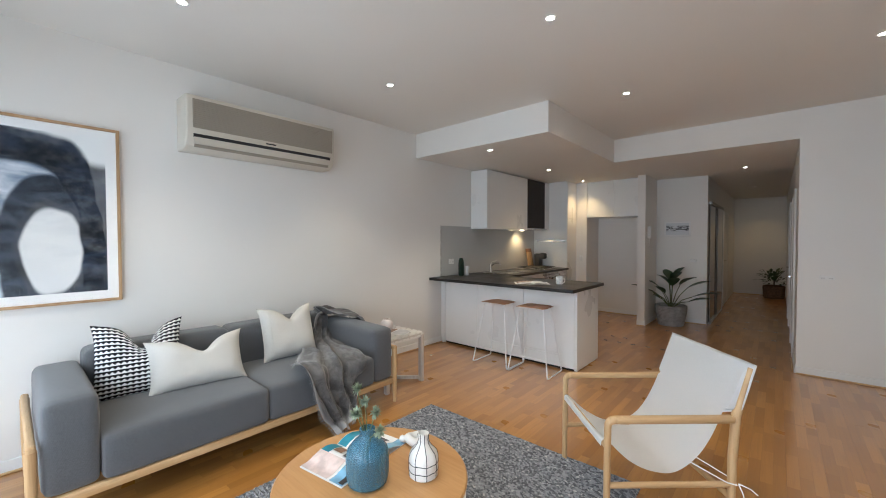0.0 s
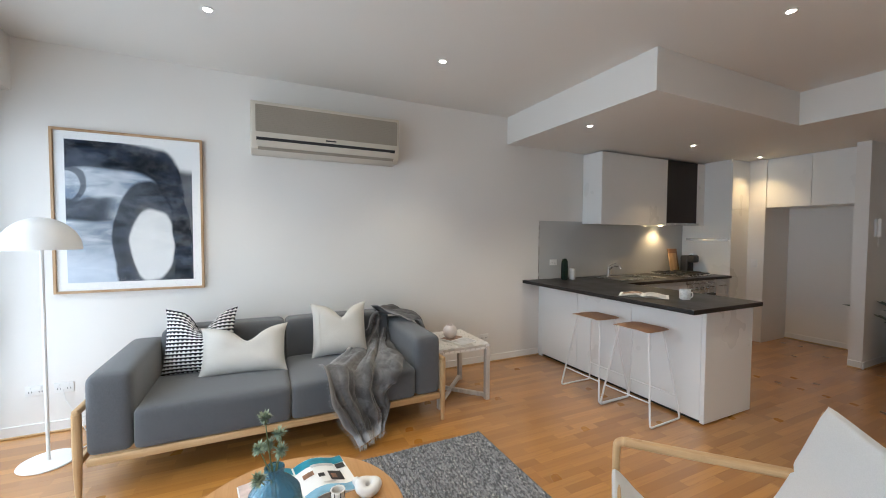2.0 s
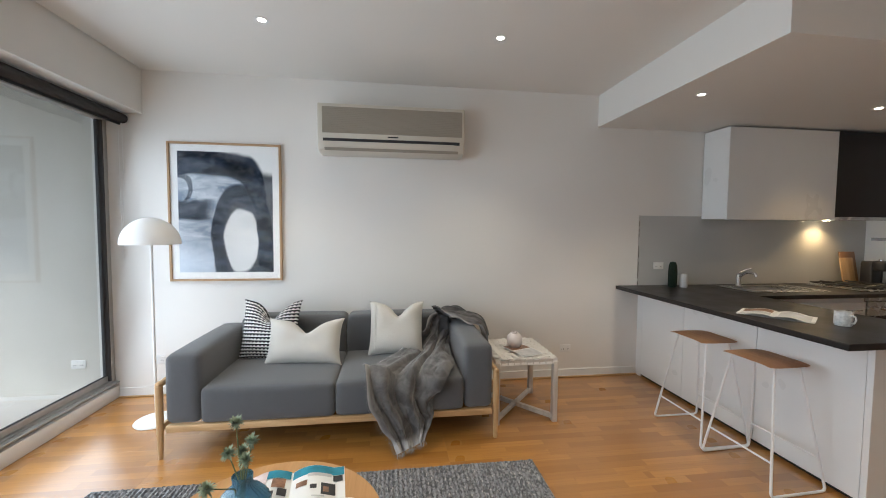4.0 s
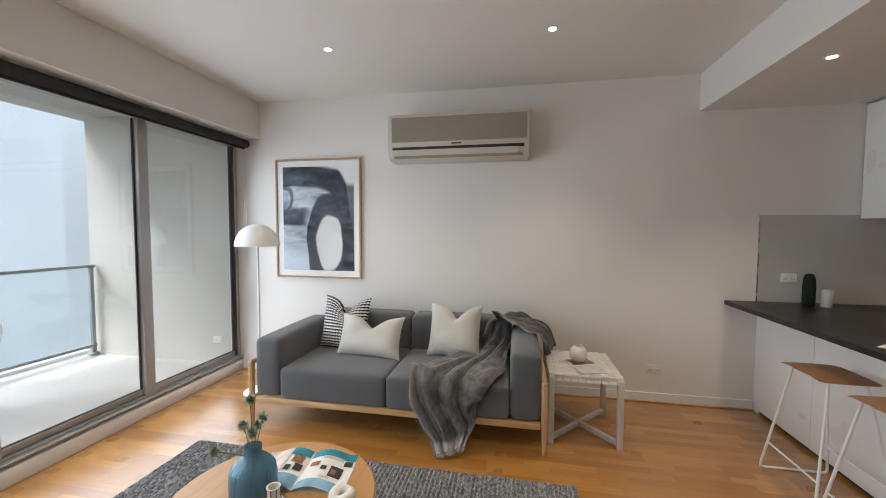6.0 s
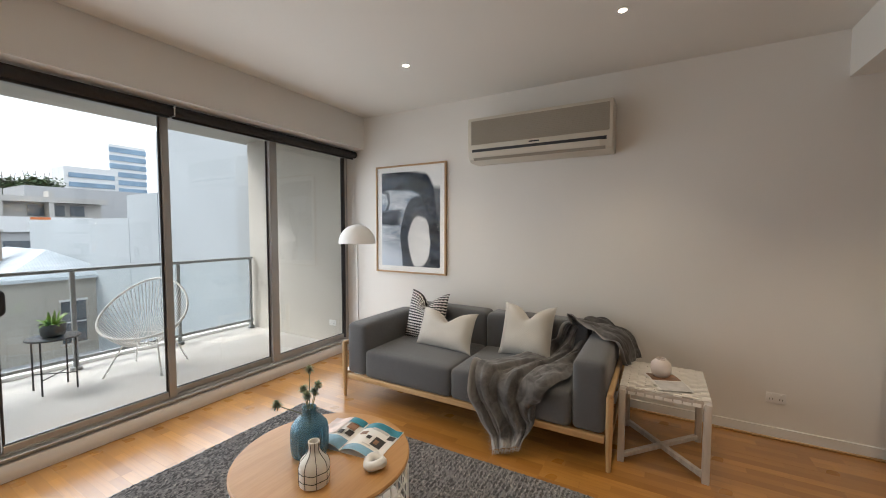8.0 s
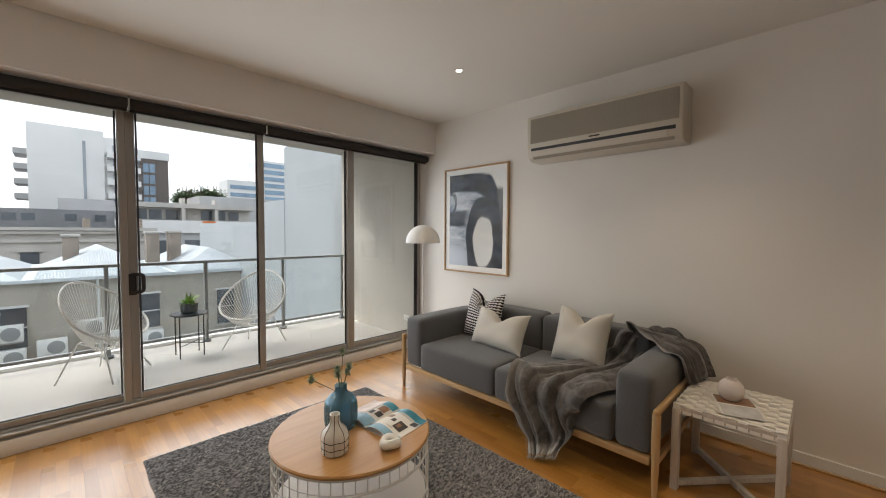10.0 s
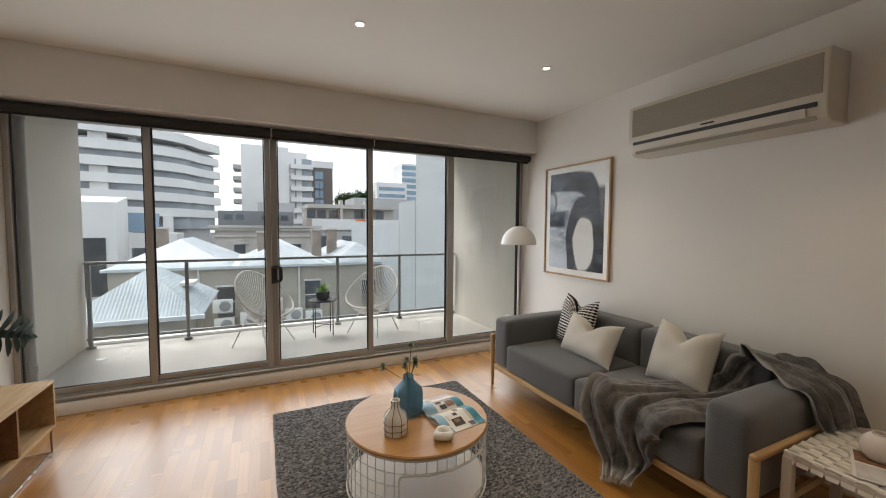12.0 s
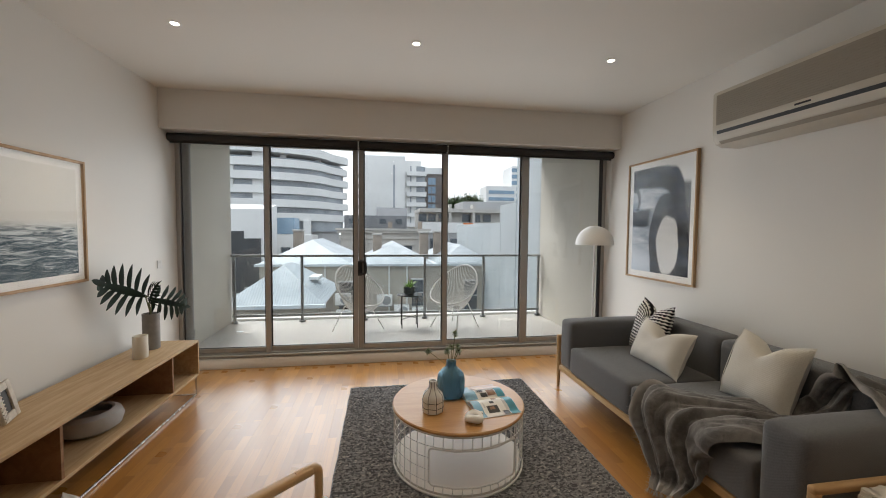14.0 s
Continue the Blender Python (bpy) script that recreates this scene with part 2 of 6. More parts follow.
WHITEMETAL = mat("white_powder_coat", (0.82, 0.81, 0.79), 0.38, vary=0.02)
OAK = timber("oiled_oak", (0.62, 0.42, 0.22), (0.47, 0.29, 0.13), 0.42, 1)
OAKX = timber("oiled_oak_cross", (0.62, 0.42, 0.22), (0.47, 0.29, 0.13), 0.42, 0)
OAKZ = timber("oiled_oak_upright", (0.62, 0.42, 0.22), (0.47, 0.29, 0.13), 0.42, 2)
PALEOAK = timber("pale_oak_veneer", (0.56, 0.40, 0.23), (0.43, 0.28, 0.14), 0.5, 1, 2.2)
BROWNWOOD = timber("darker_brown_wood", (0.30, 0.16, 0.075), (0.22, 0.11, 0.05), 0.5, 1)
TABLETOP = timber("honey_ash_veneer", (0.52, 0.29, 0.11), (0.45, 0.235, 0.08), 0.33, 0, 0.6, 0.15)
FRAMEWOOD = timber("picture_frame_oak", (0.50, 0.33, 0.18), (0.38, 0.23, 0.11), 0.45, 2)
WHITEWASH = timber("whitewashed_timber", (0.66, 0.61, 0.55), (0.52, 0.46, 0.40), 0.6, 2)
SOFA = fabric("grey_wool_upholstery", (0.076, 0.078, 0.083), (0.112, 0.114, 0.12))
LINEN = fabric("cream_linen", (0.56, 0.535, 0.485), (0.65, 0.625, 0.575), 700, 0.2)
BOUCLE = fabric("white_slub_cotton", (0.52, 0.495, 0.445), (0.62, 0.595, 0.545), 420, 0.25, relief=0.6)
CANVAS = fabric("white_canvas", (0.88, 0.88, 0.875), (0.92, 0.92, 0.915), 1100, 0.1, relief=0.15)
LEATHER = mat("pale_leather_strap", (0.80, 0.765, 0.71), 0.5, vary=0.06, fine=180, relief=0.2)
CONCRETE = mat("pale_balcony_tile", (0.47, 0.45, 0.42), 0.5, vary=0.07, big=1.0, fine=120, relief=0.1)
RENDER_CREAM = mat("cream_rendered_wall", (0.62, 0.585, 0.52), 0.85, vary=0.08, big=0.9, fine=90, relief=0.3)
RENDER_BLUE = mat("blue_grey_rendered_wall", (0.40, 0.425, 0.435), 0.85, vary=0.05, big=0.35, fine=50, relief=0.2)
WHITEBLDG = mat("white_rendered_building", (0.68, 0.68, 0.67), 0.8, vary=0.05, big=0.12, fine=3)
GREYBLDG = mat("grey_rendered_building", (0.40, 0.40, 0.40), 0.8, vary=0.07, big=0.15, fine=3)
STONEBLDG = mat("weathered_stone_building", (0.44, 0.42, 0.39), 0.85, vary=0.12, big=0.3, fine=6)
BEIGEBLDG = mat("beige_rendered_house", (0.42, 0.385, 0.33), 0.85, vary=0.1, big=0.4, fine=9)
BROWNBLDG = mat("brown_clad_building", (0.13, 0.11, 0.10), 0.7, vary=0.1, big=0.3, fine=4)
BRICKBLDG = mat("brown_brick_chimney", (0.27, 0.225, 0.185), 0.85, vary=0.2, big=2, fine=14)
DARKCLAD = mat("charcoal_cladding", (0.05, 0.052, 0.055), 0.6, vary=0.15, big=0.4)
SLATE = mat("grey_slate_roof", (0.17, 0.175, 0.185), 0.7, vary=0.15, big=0.6, fine=8)
ZINC = mat("pale_corrugated_iron", (0.60, 0.635, 0.66), 0.5, 0.15, vary=0.06, big=0.5, fine=12)
FARGLASS = mat("dark_window_glass", (0.07, 0.085, 0.10), 0.12, vary=0.25, big=0.3, relief=0.0)
BLUEGLASS = mat("blue_curtain_wall_glass", (0.20, 0.30, 0.40), 0.15, vary=0.2, big=0.2, relief=0.0)
ASPHALT = mat("asphalt_ground", (0.055, 0.054, 0.052), 0.9, vary=0.25, big=0.2, fine=20)
# FARGLASS paled: distance haze and sky reflection are put into its colour
HAZEGLASS = mat("haze_paled_window_glass", (0.29, 0.32, 0.35), 0.15, vary=0.2, big=0.25, relief=0.0)
GLASS = clear_glass("window_glass")
THINGLASS = clear_glass("picture_glass", (0.99, 0.99, 0.99), 0.0, 1.18)
RAILGLASS = clear_glass("balustrade_glass", (0.93, 0.97, 0.97))
LEAF = mat("dark_green_leaf", (0.03, 0.065, 0.026), 0.4, vary=0.3, big=9, fine=60, relief=0.2)
LEAFLIGHT = mat("fresh_green_leaf", (0.24, 0.42, 0.06), 0.45, vary=0.3, big=14, fine=80)
LEAFBLACK = mat("deep_green_waxy_leaf", (0.010, 0.021, 0.012), 0.6, vary=0.3, big=9, gloss=0.2)
SAGE = mat("sage_green_thistle", (0.30, 0.36, 0.25), 0.7, vary=0.3, big=40, fine=200)
STEM = mat("plant_stem", (0.13, 0.15, 0.06), 0.6, vary=0.2, big=20)
TREELEAF = mat("tree_foliage", (0.07, 0.115, 0.04), 0.7, vary=0.4, big=1.5, fine=9)
BARK = mat("tree_bark", (0.10, 0.08, 0.06), 0.9, vary=0.2)
BULB = emitter("downlight_lamp", (1.0, 0.86, 0.66), 14)
HOODBULB = emitter("rangehood_lamp", (1.0, 0.72, 0.36), 20)


def floor_wood():
    k = Nodes("three_strip_oak_floor")
    info = k.n.new("ShaderNodeObjectInfo")
    s = k.add("SeparateXYZ", Vector=k.co("Object"))
    jump = k.f("MULTIPLY", info.outputs["Random"], 37.0)
    along = k.f("ADD", s.outputs[1], jump)
    vec = k.add("CombineXYZ", X=along, Y=k.f("ADD", s.outputs[0], 0.0), Z=0.0).outputs[0]
    br = k.n.new("ShaderNodeTexBrick")
    k.plug(vec, br.inputs["Vector"])
    for key, v in (("Color1", (0.0, 0.0, 0.0, 1)), ("Color2", (1, 1, 1, 1)), ("Mortar", (0.5, 0.5, 0.5, 1)), ("Scale", 1.0), ("Mortar Size", 0.0007), ("Brick Width", 0.46), ("Row Height", 0.062)):
        br.inputs[key].default_value = v
    br.offset, br.offset_frequency = 0.37, 2
    tone = k.add("SeparateColor", Color=br.outputs["Color"]).outputs[0]
    grain_v = k.add("CombineXYZ", X=k.f("MULTIPLY", s.outputs[0], 60.0), Y=k.f("MULTIPLY", along, 2.2), Z=k.f("MULTIPLY", tone, 9.0)).outputs[0]
    g, g2 = k.noise(grain_v, 1.0, 5, 0.6, 0.8), k.noise(grain_v, 6.0, 3, 0.6)
    c = k.mix(tone, (0.315, 0.132, 0.020), (0.52, 0.25, 0.052))
    c = k.mix(k.f("MULTIPLY", k.step(g, 0.4, 0.75), 0.45), c, (0.28, 0.12, 0.033))
    c = k.mix(k.f("MULTIPLY", info.outputs["Random"], 0.22), c, (0.43, 0.205, 0.055))
    c = k.mix(k.f("MULTIPLY", br.outputs["Fac"], 0.3), c, (0.10, 0.045, 0.015))
    scuff = k.noise(k.co("Object"), 1.4, 3, 0.5)
    k.bump(g2, 0.03, 0.0005)
    k.p.inputs["Coat Weight"].default_value = 1.0
    k.p.inputs["Coat IOR"].default_value = 1.65
    k.p.inputs["Coat Roughness"].default_value = 0.27
    return k.done(c, k.step(scuff, 0.3, 0.75, 0.26, 0.36))


FLOORWOOD = floor_wood()


def corrugated():
    k = Nodes("corrugated_iron_sheet")
    s = k.add("SeparateXYZ", Vector=k.co("Object"))
    w = k.f("SINE", k.f("MULTIPLY", s.outputs[0], math.tau / 0.09))
    k.bump(w, 0.3, 0.012)
    n = k.noise(k.co("Object", (0.6, 0.25, 1)), 1.5, 5)
    return k.done(k.mix(k.step(n, 0.3, 0.7), (0.30, 0.335, 0.36), (0.42, 0.455, 0.48)), 0.5, 0.1)


def abstract_art():
    """Broad navy brush strokes, an arch and a loop, over a pale grey wash."""
    k = Nodes("abstract_ink_painting")
    s = k.add("SeparateXYZ", Vector=k.co("UV"))
    base = k.co("UV")
    wob = k.f("MULTIPLY", k.f("SUBTRACT", k.noise(base, 2.4, 2), 0.5), 0.13)
    u, v = k.f("ADD", s.outputs[0], wob), k.f("ADD", s.outputs[1], wob)

    def ring(cx, cy, rx, ry, th, soft, power=2.0):
        a = k.f("POWER", k.f("ABSOLUTE", k.f("DIVIDE", k.f("SUBTRACT", u, cx), rx)), power)
        b = k.f("POWER", k.f("ABSOLUTE", k.f("DIVIDE", k.f("SUBTRACT", v, cy), ry)), power)
        r = k.f("POWER", k.f("ADD", a, b), 1 / power)
        return k.step(k.f("ABSOLUTE", k.f("SUBTRACT", r, 1.0)), th, th + soft, 1.0, 0.0), r

    arch, r1 = ring(0.20, 0.0, 0.71, 0.91, 0.10, 0.04, 4.2)
    loop, r2 = ring(0.66, 0.27, 0.25, 0.36, 0.24, 0.10, 2.3)
    small, r3 = ring(0.0, 0.69, 0.13, 0.12, 0.10, 0.08)
    band = k.f("MULTIPLY", k.step(k.f("ABSOLUTE", k.f("SUBTRACT", v, 0.52)), 0.06, 0.10, 1.0, 0.0), k.step(s.outputs[0], 0.26, 0.42, 1.0, 0.0))
    right = k.f("MULTIPLY", k.step(s.outputs[0], 0.84, 0.88), k.step(v, 0.80, 0.86, 1.0, 0.0))
    wash = k.noise(k.co("UV", (2, 7, 1)), 1.3, 5, 0.6, 0.5)
    strokes = k.co("UV", (5, 8, 1))
    streak = k.noise(strokes, 1.5, 4)
    ink = k.f("MAXIMUM", k.f("MAXIMUM", arch, k.f("MULTIPLY", loop, 0.93)), k.f("MAXIMUM", k.f("MULTIPLY", small, 0.75), k.f("MAXIMUM", k.f("MULTIPLY", band, 0.9), k.f("MULTIPLY", right, 0.9))))
    ink = k.f("MULTIPLY", ink, k.step(streak, 0.15, 0.6, 0.86, 1.0))
    inside = k.step(r1, 0.88, 0.95, 1.0, 0.0)
    paper = k.mix(inside, (0.80, 0.80, 0.78), k.mix(k.step(wash, 0.3, 0.7), (0.20, 0.25, 0.33), (0.66, 0.68, 0.70)))
    low = k.step(k.f("ADD", v, k.f("MULTIPLY", wash, 0.15)), 0.08, 0.42, 1.0, 0.0)
    paper = k.mix(k.f("MULTIPLY", low, 0.7), paper, (0.62, 0.68, 0.76))
    paper = k.mix(k.f("MULTIPLY", k.step(r2, 0.8, 0.9, 1.0, 0.0), 0.8), paper, (0.74, 0.73, 0.71))
    c = k.mix(ink, paper, k.mix(k.step(wash, 0.35, 0.7), (0.004, 0.006, 0.011), (0.032, 0.046, 0.078)))
    return k.done(c, 0.8)


def sea_art():
    k = Nodes("misty_sea_photograph")
    s = k.add("SeparateXYZ", Vector=k.co("UV"))
    w = k.noise(k.co("UV", (5, 26, 1)), 1.2, 8, 0.7, 1.2)
    w2 = k.noise(k.co("UV", (2, 6, 1)), 1.5, 4)
    crest = k.step(k.f("ADD", w, k.f("MULTIPLY", s.outputs[1], 0.25)), 0.52, 0.68)
    water = k.mix(crest, k.mix(w2, (0.02, 0.038, 0.055), (0.07, 0.11, 0.135)), (0.50, 0.54, 0.56))
    mist = k.step(k.f("ADD", s.outputs[1], k.f("MULTIPLY", w2, 0.08)), 0.44, 0.58)
    air = k.mix(s.outputs[1], (0.55, 0.55, 0.54), (0.70, 0.69, 0.66))
    return k.done(k.mix(mist, water, air), 0.8)


def scallop_cloth():
    """Rows of small black and white teeth."""
    k = Nodes("black_and_white_scallop_weave")
    s = k.add("SeparateXYZ", Vector=k.co("UV"))
    tri = k.f("PINGPONG", k.f("MULTIPLY", s.outputs[0], 32.0), 1.0)
    row = k.f("FRACT", k.f("MULTIPLY", s.outputs[1], 18.0))
    tooth = k.f("SUBTRACT", k.f("ADD", 0.20, k.f("MULTIPLY", tri, 0.52)), row)
    n = k.noise(k.co("UV"), 300, 2)
    k.bump(k.f("ADD", row, n), 0.3, 0.001)
    return k.done(k.mix(k.step(tooth, -0.04, 0.04), (0.012, 0.012, 0.015), (0.82, 0.81, 0.78)), 0.9)


def throw_cloth():
    """Brushed mohair: soft tonal bands along the cloth and a short nap."""
    k = Nodes("grey_brushed_mohair")
    a = k.noise(k.co("Object"), 9.0, 4, 0.62, 0.8)
    n = k.noise(k.co("Object"), 170, 4, 0.7)
    c = k.mix(k.step(a, 0.34, 0.68), (0.075, 0.071, 0.069), (0.165, 0.158, 0.154))
    c = k.mix(k.f("MULTIPLY", k.step(n, 0.5, 0.8), 0.35), c, (0.30, 0.29, 0.28))
    e = k.add("SeparateXYZ", Vector=k.co("UV"))
    hem = k.f("MAXIMUM", k.step(k.f("ADD", e.outputs[0], k.f("MULTIPLY", a, 0.12)), 0.97, 1.04), k.step(k.f("ADD", e.outputs[1], k.f("MULTIPLY", a, 0.10)), 0.04, 0.12, 1.0, 0.0))
    c = k.mix(k.f("MULTIPLY", hem, 0.8), c, (0.42, 0.41, 0.40))
    k.bump(n, 0.5, 0.003)
    k.p.inputs["Sheen Weight"].default_value = 0.35
    return k.done(c, 0.95)


def rug_wool():
    k = Nodes("braided_grey_wool")
    v = k.co("Object", (0.8, 1.5, 0.2))
    vor = k.n.new("ShaderNodeTexVoronoi")
    k.plug(v, vor.inputs["Vector"])
    vor.inputs["Scale"].default_value = 92.0
    t = k.add("SeparateColor", Color=vor.outputs["Color"]).outputs[0]
    n = k.noise(k.co("Object"), 400, 3)
    c = k.mix(k.step(t, 0.1, 0.9), (0.085, 0.088, 0.097), (0.28, 0.285, 0.30))
    c = k.mix(k.step(t, 0.95, 0.97), c, (0.42, 0.415, 0.405))
    k.bump(n, 0.5, 0.003)
    k.p.inputs["Sheen Weight"].default_value = 0.2
    return k.done(c, 0.95)


IRON, ART, SEA = corrugated(), abstract_art(), sea_art()
SCALLOP, THROW, WOOL = scallop_cloth(), throw_cloth(), rug_wool()

# ---- structure ----
W, E, S, N = -3.27, 1.65, -0.735, 5.85
CZ, KZ = 2.885, 2.57

floor = setting("floor", box(B(), (W - 0.15, -0.86, -0.16), (E + 0.15, 13.45, -0.015)), BROWNWOOD)
setting("wall_west", box(B(), (W - 0.15, -0.86, 0), (W, 8.3, 3.02)), WALL)
setting("wall_east", box(B(), (E, -0.86, 0), (E + 0.15, N + 0.13, 3.02)), WALL)
setting("wall_north", box(B(), (0.555, N, 0), (E, N + 0.13, CZ)), WALL)
setting("wall_hall_east", box(B(), (0.556, N + 0.13, 0), (0.70, 13.3, KZ)), WALL)
setting("wall_hall_end", box(B(), (-0.64, 13.3, 0), (0.70, 13.45, KZ)), WALL)
setting("wall_hall_west", box(B(), (-0.64, 8.2, 0), (-0.52, 13.3, KZ)), WALL)
setting("wall_kitchen_north", box(B(), (W, 8.15, 0), (-1.30, 8.3, KZ)), WALL)
setting("wall_plant_alcove", box(B(), (-1.30, 8.07, 0), (-0.52, 8.2, KZ)), WALL)
setting("wall_nib", box(B(), (-1.42, 7.27, 0), (-1.30, 8.15, KZ)), WALL)
setting("ceiling", box(B(), (W - 0.15, -0.44, CZ), (E + 0.15, N + 0.13, 3.02)), CEIL)
setting("ceiling_bulkhead", prism(B(), [(W, 3.785), (-1.375, 3.785), (-1.375, N), (0.555, N), (0.70, N + 0.13), (0.70, 13.45), (W, 13.45)], KZ, CZ + 0.005), CEIL)
setting("window_pelmet", box(B(), (W, -0.90, 2.508), (E, -0.45, 3.015)), WALL)
setting("window_hob", rbox(B(), (W, -0.86, 0), (E, -0.705, 0.11), 0.006), GLOSSWHITE)


def skirting(name, p, q, n):
    """A white board with a timber bead at its foot, along p to q, standing n off the wall."""
    p, q, n = Vector(p), Vector(q), Vector(n)
    lo, hi = p, q + n * 0.014
    o = setting(name, rbox(B(), (lo.x, lo.y, 0.0), (hi.x, hi.y, 0.085), 0.003, 1), GLOSSWHITE)
    a, b = p + n * 0.0145, q + n * 0.028
    part("floor_bead", rbox(B(), (a.x, a.y, 0), (b.x, b.y, 0.016), 0.005, 1), OAK, o)


skirting("baseboard", (W, -0.70, 0), (W, 4.28, 0), (1, 0, 0))
skirting("baseboard", (E, -0.70, 0), (E, N, 0), (-1, 0, 0))
skirting("baseboard", (0.56, N, 0), (E, N, 0), (0, -1, 0))
skirting("baseboard", (-1.30, 8.07, 0), (-0.52, 8.07, 0), (0, -1, 0))
skirting("baseboard", (-1.30, 7.27, 0), (-1.30, 8.05, 0), (1, 0, 0))
skirting("baseboard", (-1.42, 7.27, 0), (-1.30, 7.27, 0), (0, -1, 0))
skirting("baseboard", (-2.38, 8.15, 0), (-1.43, 8.15, 0), (0, -1, 0))
skirting("baseboard", (-0.52, 13.3, 0), (0.55, 13.3, 0), (0, -1, 0))
skirting("baseboard", (0.555, 5.86, 0), (0.555, 6.5, 0), (-1, 0, 0))


def hall_door(name, x, y0, y1, side):
    """A flush door with architraves on a hall wall; side: way into the hall."""
    d = setting(name, rbox(B(), (x + side * 0.002, y0, 0.01), (x + side * 0.012, y1, 2.04), 0.002, 1), GLOSSWHITE)
    for a, b in ((y0 - 0.06, y0), (y1, y1 + 0.06)):
        part("architrave", rbox(B(), (x, a, 0), (x + side * 0.022, b, 2.10), 0.003, 1), GLOSSWHITE, d)
    part("architrave", rbox(B(), (x, y0, 2.04), (x + side * 0.022, y1, 2.10), 0.003, 1), GLOSSWHITE, d)
    h = rod(B(), (x + side * 0.012, y0 + 0.06, 1.0), (x + side * 0.05, y0 + 0.06, 1.0), 0.009)
    rod(h, (x + side * 0.05, y0 + 0.05, 1.0), (x + side * 0.05, y0 + 0.17, 1.0), 0.008)
    part("door_handle", h, CHROME, d, "chrome lever handle")


hall_door("door_1", 0.556, 6.65, 7.45, -1)
hall_door("door_2", 0.556, 8.9, 9.7, -1)
hall_door("door_3", -0.52, 10.6, 11.4, 1)

# mirrored wardrobe in the hall
MIRROR = mat("bronze_mirror", (0.34, 0.30, 0.26), 0.03, 1.0, vary=0.01, relief=0.0)
ward = tagged(thing("wardrobe", pose(-0.52, 9.1, 0), "mirrored sliding wardrobe doors in slim metal frames", "wardrobe"))
for y0, dx in ((-0.9, 0.012), (0.0, 0.03)):
    d = part("sliding_door", rbox(B(), (dx, y0, 0.03), (dx + 0.012, y0 + 0.92, 2.08), 0.001, 1), MIRROR, ward, "bronze mirror sliding door")
    for a, b in (((y0, 0.03), (y0 + 0.03, 2.08)), ((y0 + 0.89, 0.03), (y0 + 0.92, 2.08))):
        part("stile", rbox(B(), (dx - 0.001, a[0], a[1]), (dx + 0.016, b[0], b[1]), 0.002, 1), ALU, d)
part("track", rbox(B(), (0.001, -0.92, 2.085), (0.05, 0.94, 2.13), 0.002, 1), ALU, ward)
part("track", rbox(B(), (0.001, -0.92, 0), (0.05, 0.94, 0.025), 0.002, 1), ALU, ward)

# ---- window wall ----
win = setting("window_1", box(B(), (W, -0.80, 0.11), (E, -0.735, 0.135)), ALU)
WY0, WY1 = -0.80, -0.735


def member(name, x0, x1, z0, z1, y0=WY0, y1=WY1, m=None):
    return part(name, rbox(B(), (x0, y0, z0), (x1, y1, z1), 0.004, 1), m or ALU, win)


member("window_head", W, E, 2.43, 2.509)
member("window_track", W, E, 0.135, 0.150, -0.85, -0.70)
for y in (-0.79, -0.765, -0.742):
    member("track_rib", W + 0.04, E - 0.04, 0.15, 0.166, y, y + 0.006)
for x, w in ((W + 0.022, 0.044), (0.747, 0.05), (-2.212, 0.085), (E - 0.02, 0.04)):
    member("mullion", x - w / 2, x + w / 2, 0.15, 2.43)
for x, w, y0 in ((-0.262, 0.058, -0.80), (-0.206, 0.05, -0.765), (-1.228, 0.055, -0.765)):
    member("sliding_stile", x - w / 2, x + w / 2, 0.167, 2.43, y0, y0 + 0.04)
member("gasket", W + 0.045, W + 0.062, 0.167, 2.43, m=ALUDARK)
PANES = ((W + 0.062, -2.2555, -0.77), (-2.1695, -1.256, -0.785), (-1.20, -0.292, -0.75), (-0.18, 0.722, -0.785), (0.772, E - 0.041, -0.77))
for x0, x1, y in PANES:
    member("bottom_rail", x0, x1, 0.167, 0.215, y - 0.016, y + 0.016)
    member("gasket", x0, x1, 0.2155, 0.223, y - 0.012, y + 0.012, ALUDARK)
    for a in (x0 + 0.0005, x1 - 0.0125):
        member("gasket", a, a + 0.012, 0.2235, 2.4295, y - 0.011, y + 0.011, ALUDARK)
    g = part("pane", box(B(), (x0, y - 0.003, 0.2235), (x1, y + 0.003, 2.4295)), GLASS, win)
    g.visible_shadow = False
hb = rbox(B(), (-0.275, -0.738, 1.005), (-0.225, -0.722, 1.175), 0.006)
tube(hb, arc_path([(-0.245, -0.715, 1.17), (-0.315, -0.69, 1.17), (-0.315, -0.69, 1.03), (-0.245, -0.715, 1.03)], 0.03), 0.0135, 10)
part("door_handle", hb, BLACKMETAL, win, "black pull handle")

blind = thing("roller_blind", pose(0, -0.60, 2.455), "charcoal roller blinds rolled up under the pelmet", "blind")
for x0, x1 in ((W + 0.01, -1.235), (-1.22, -0.25), (-0.235, E - 0.01)):
    part("roll", rod(B(), (x0, 0, 0), (x1, 0, 0), 0.040, seg=24), BLIND, blind)
    part("bottom_bar", rbox(B(), (x0, -0.03, -0.055), (x1, -0.018, -0.03), 0.004, 1), BLACKMETAL, blind)
for x in (-1.2275, -0.2425):
    part("bracket", rbox(B(), (x - 0.006, -0.035, -0.045), (x + 0.006, 0.046, 0.046), 0.004, 1), STEEL, blind)
cord = tube(B(), [(-3.245, -0.63, 2.45), (-3.247, -0.63, 1.9), (-3.247, -0.628, 1.25)], 0.0025, 6)
tube(cord, [(-3.245, -0.60, 2.45), (-3.247, -0.60, 1.9), (-3.247, -0.628, 1.25)], 0.0025, 6)
solo("blind_cord", cord, GLOSSWHITE, "white looped blind cord beside the window", "cord")

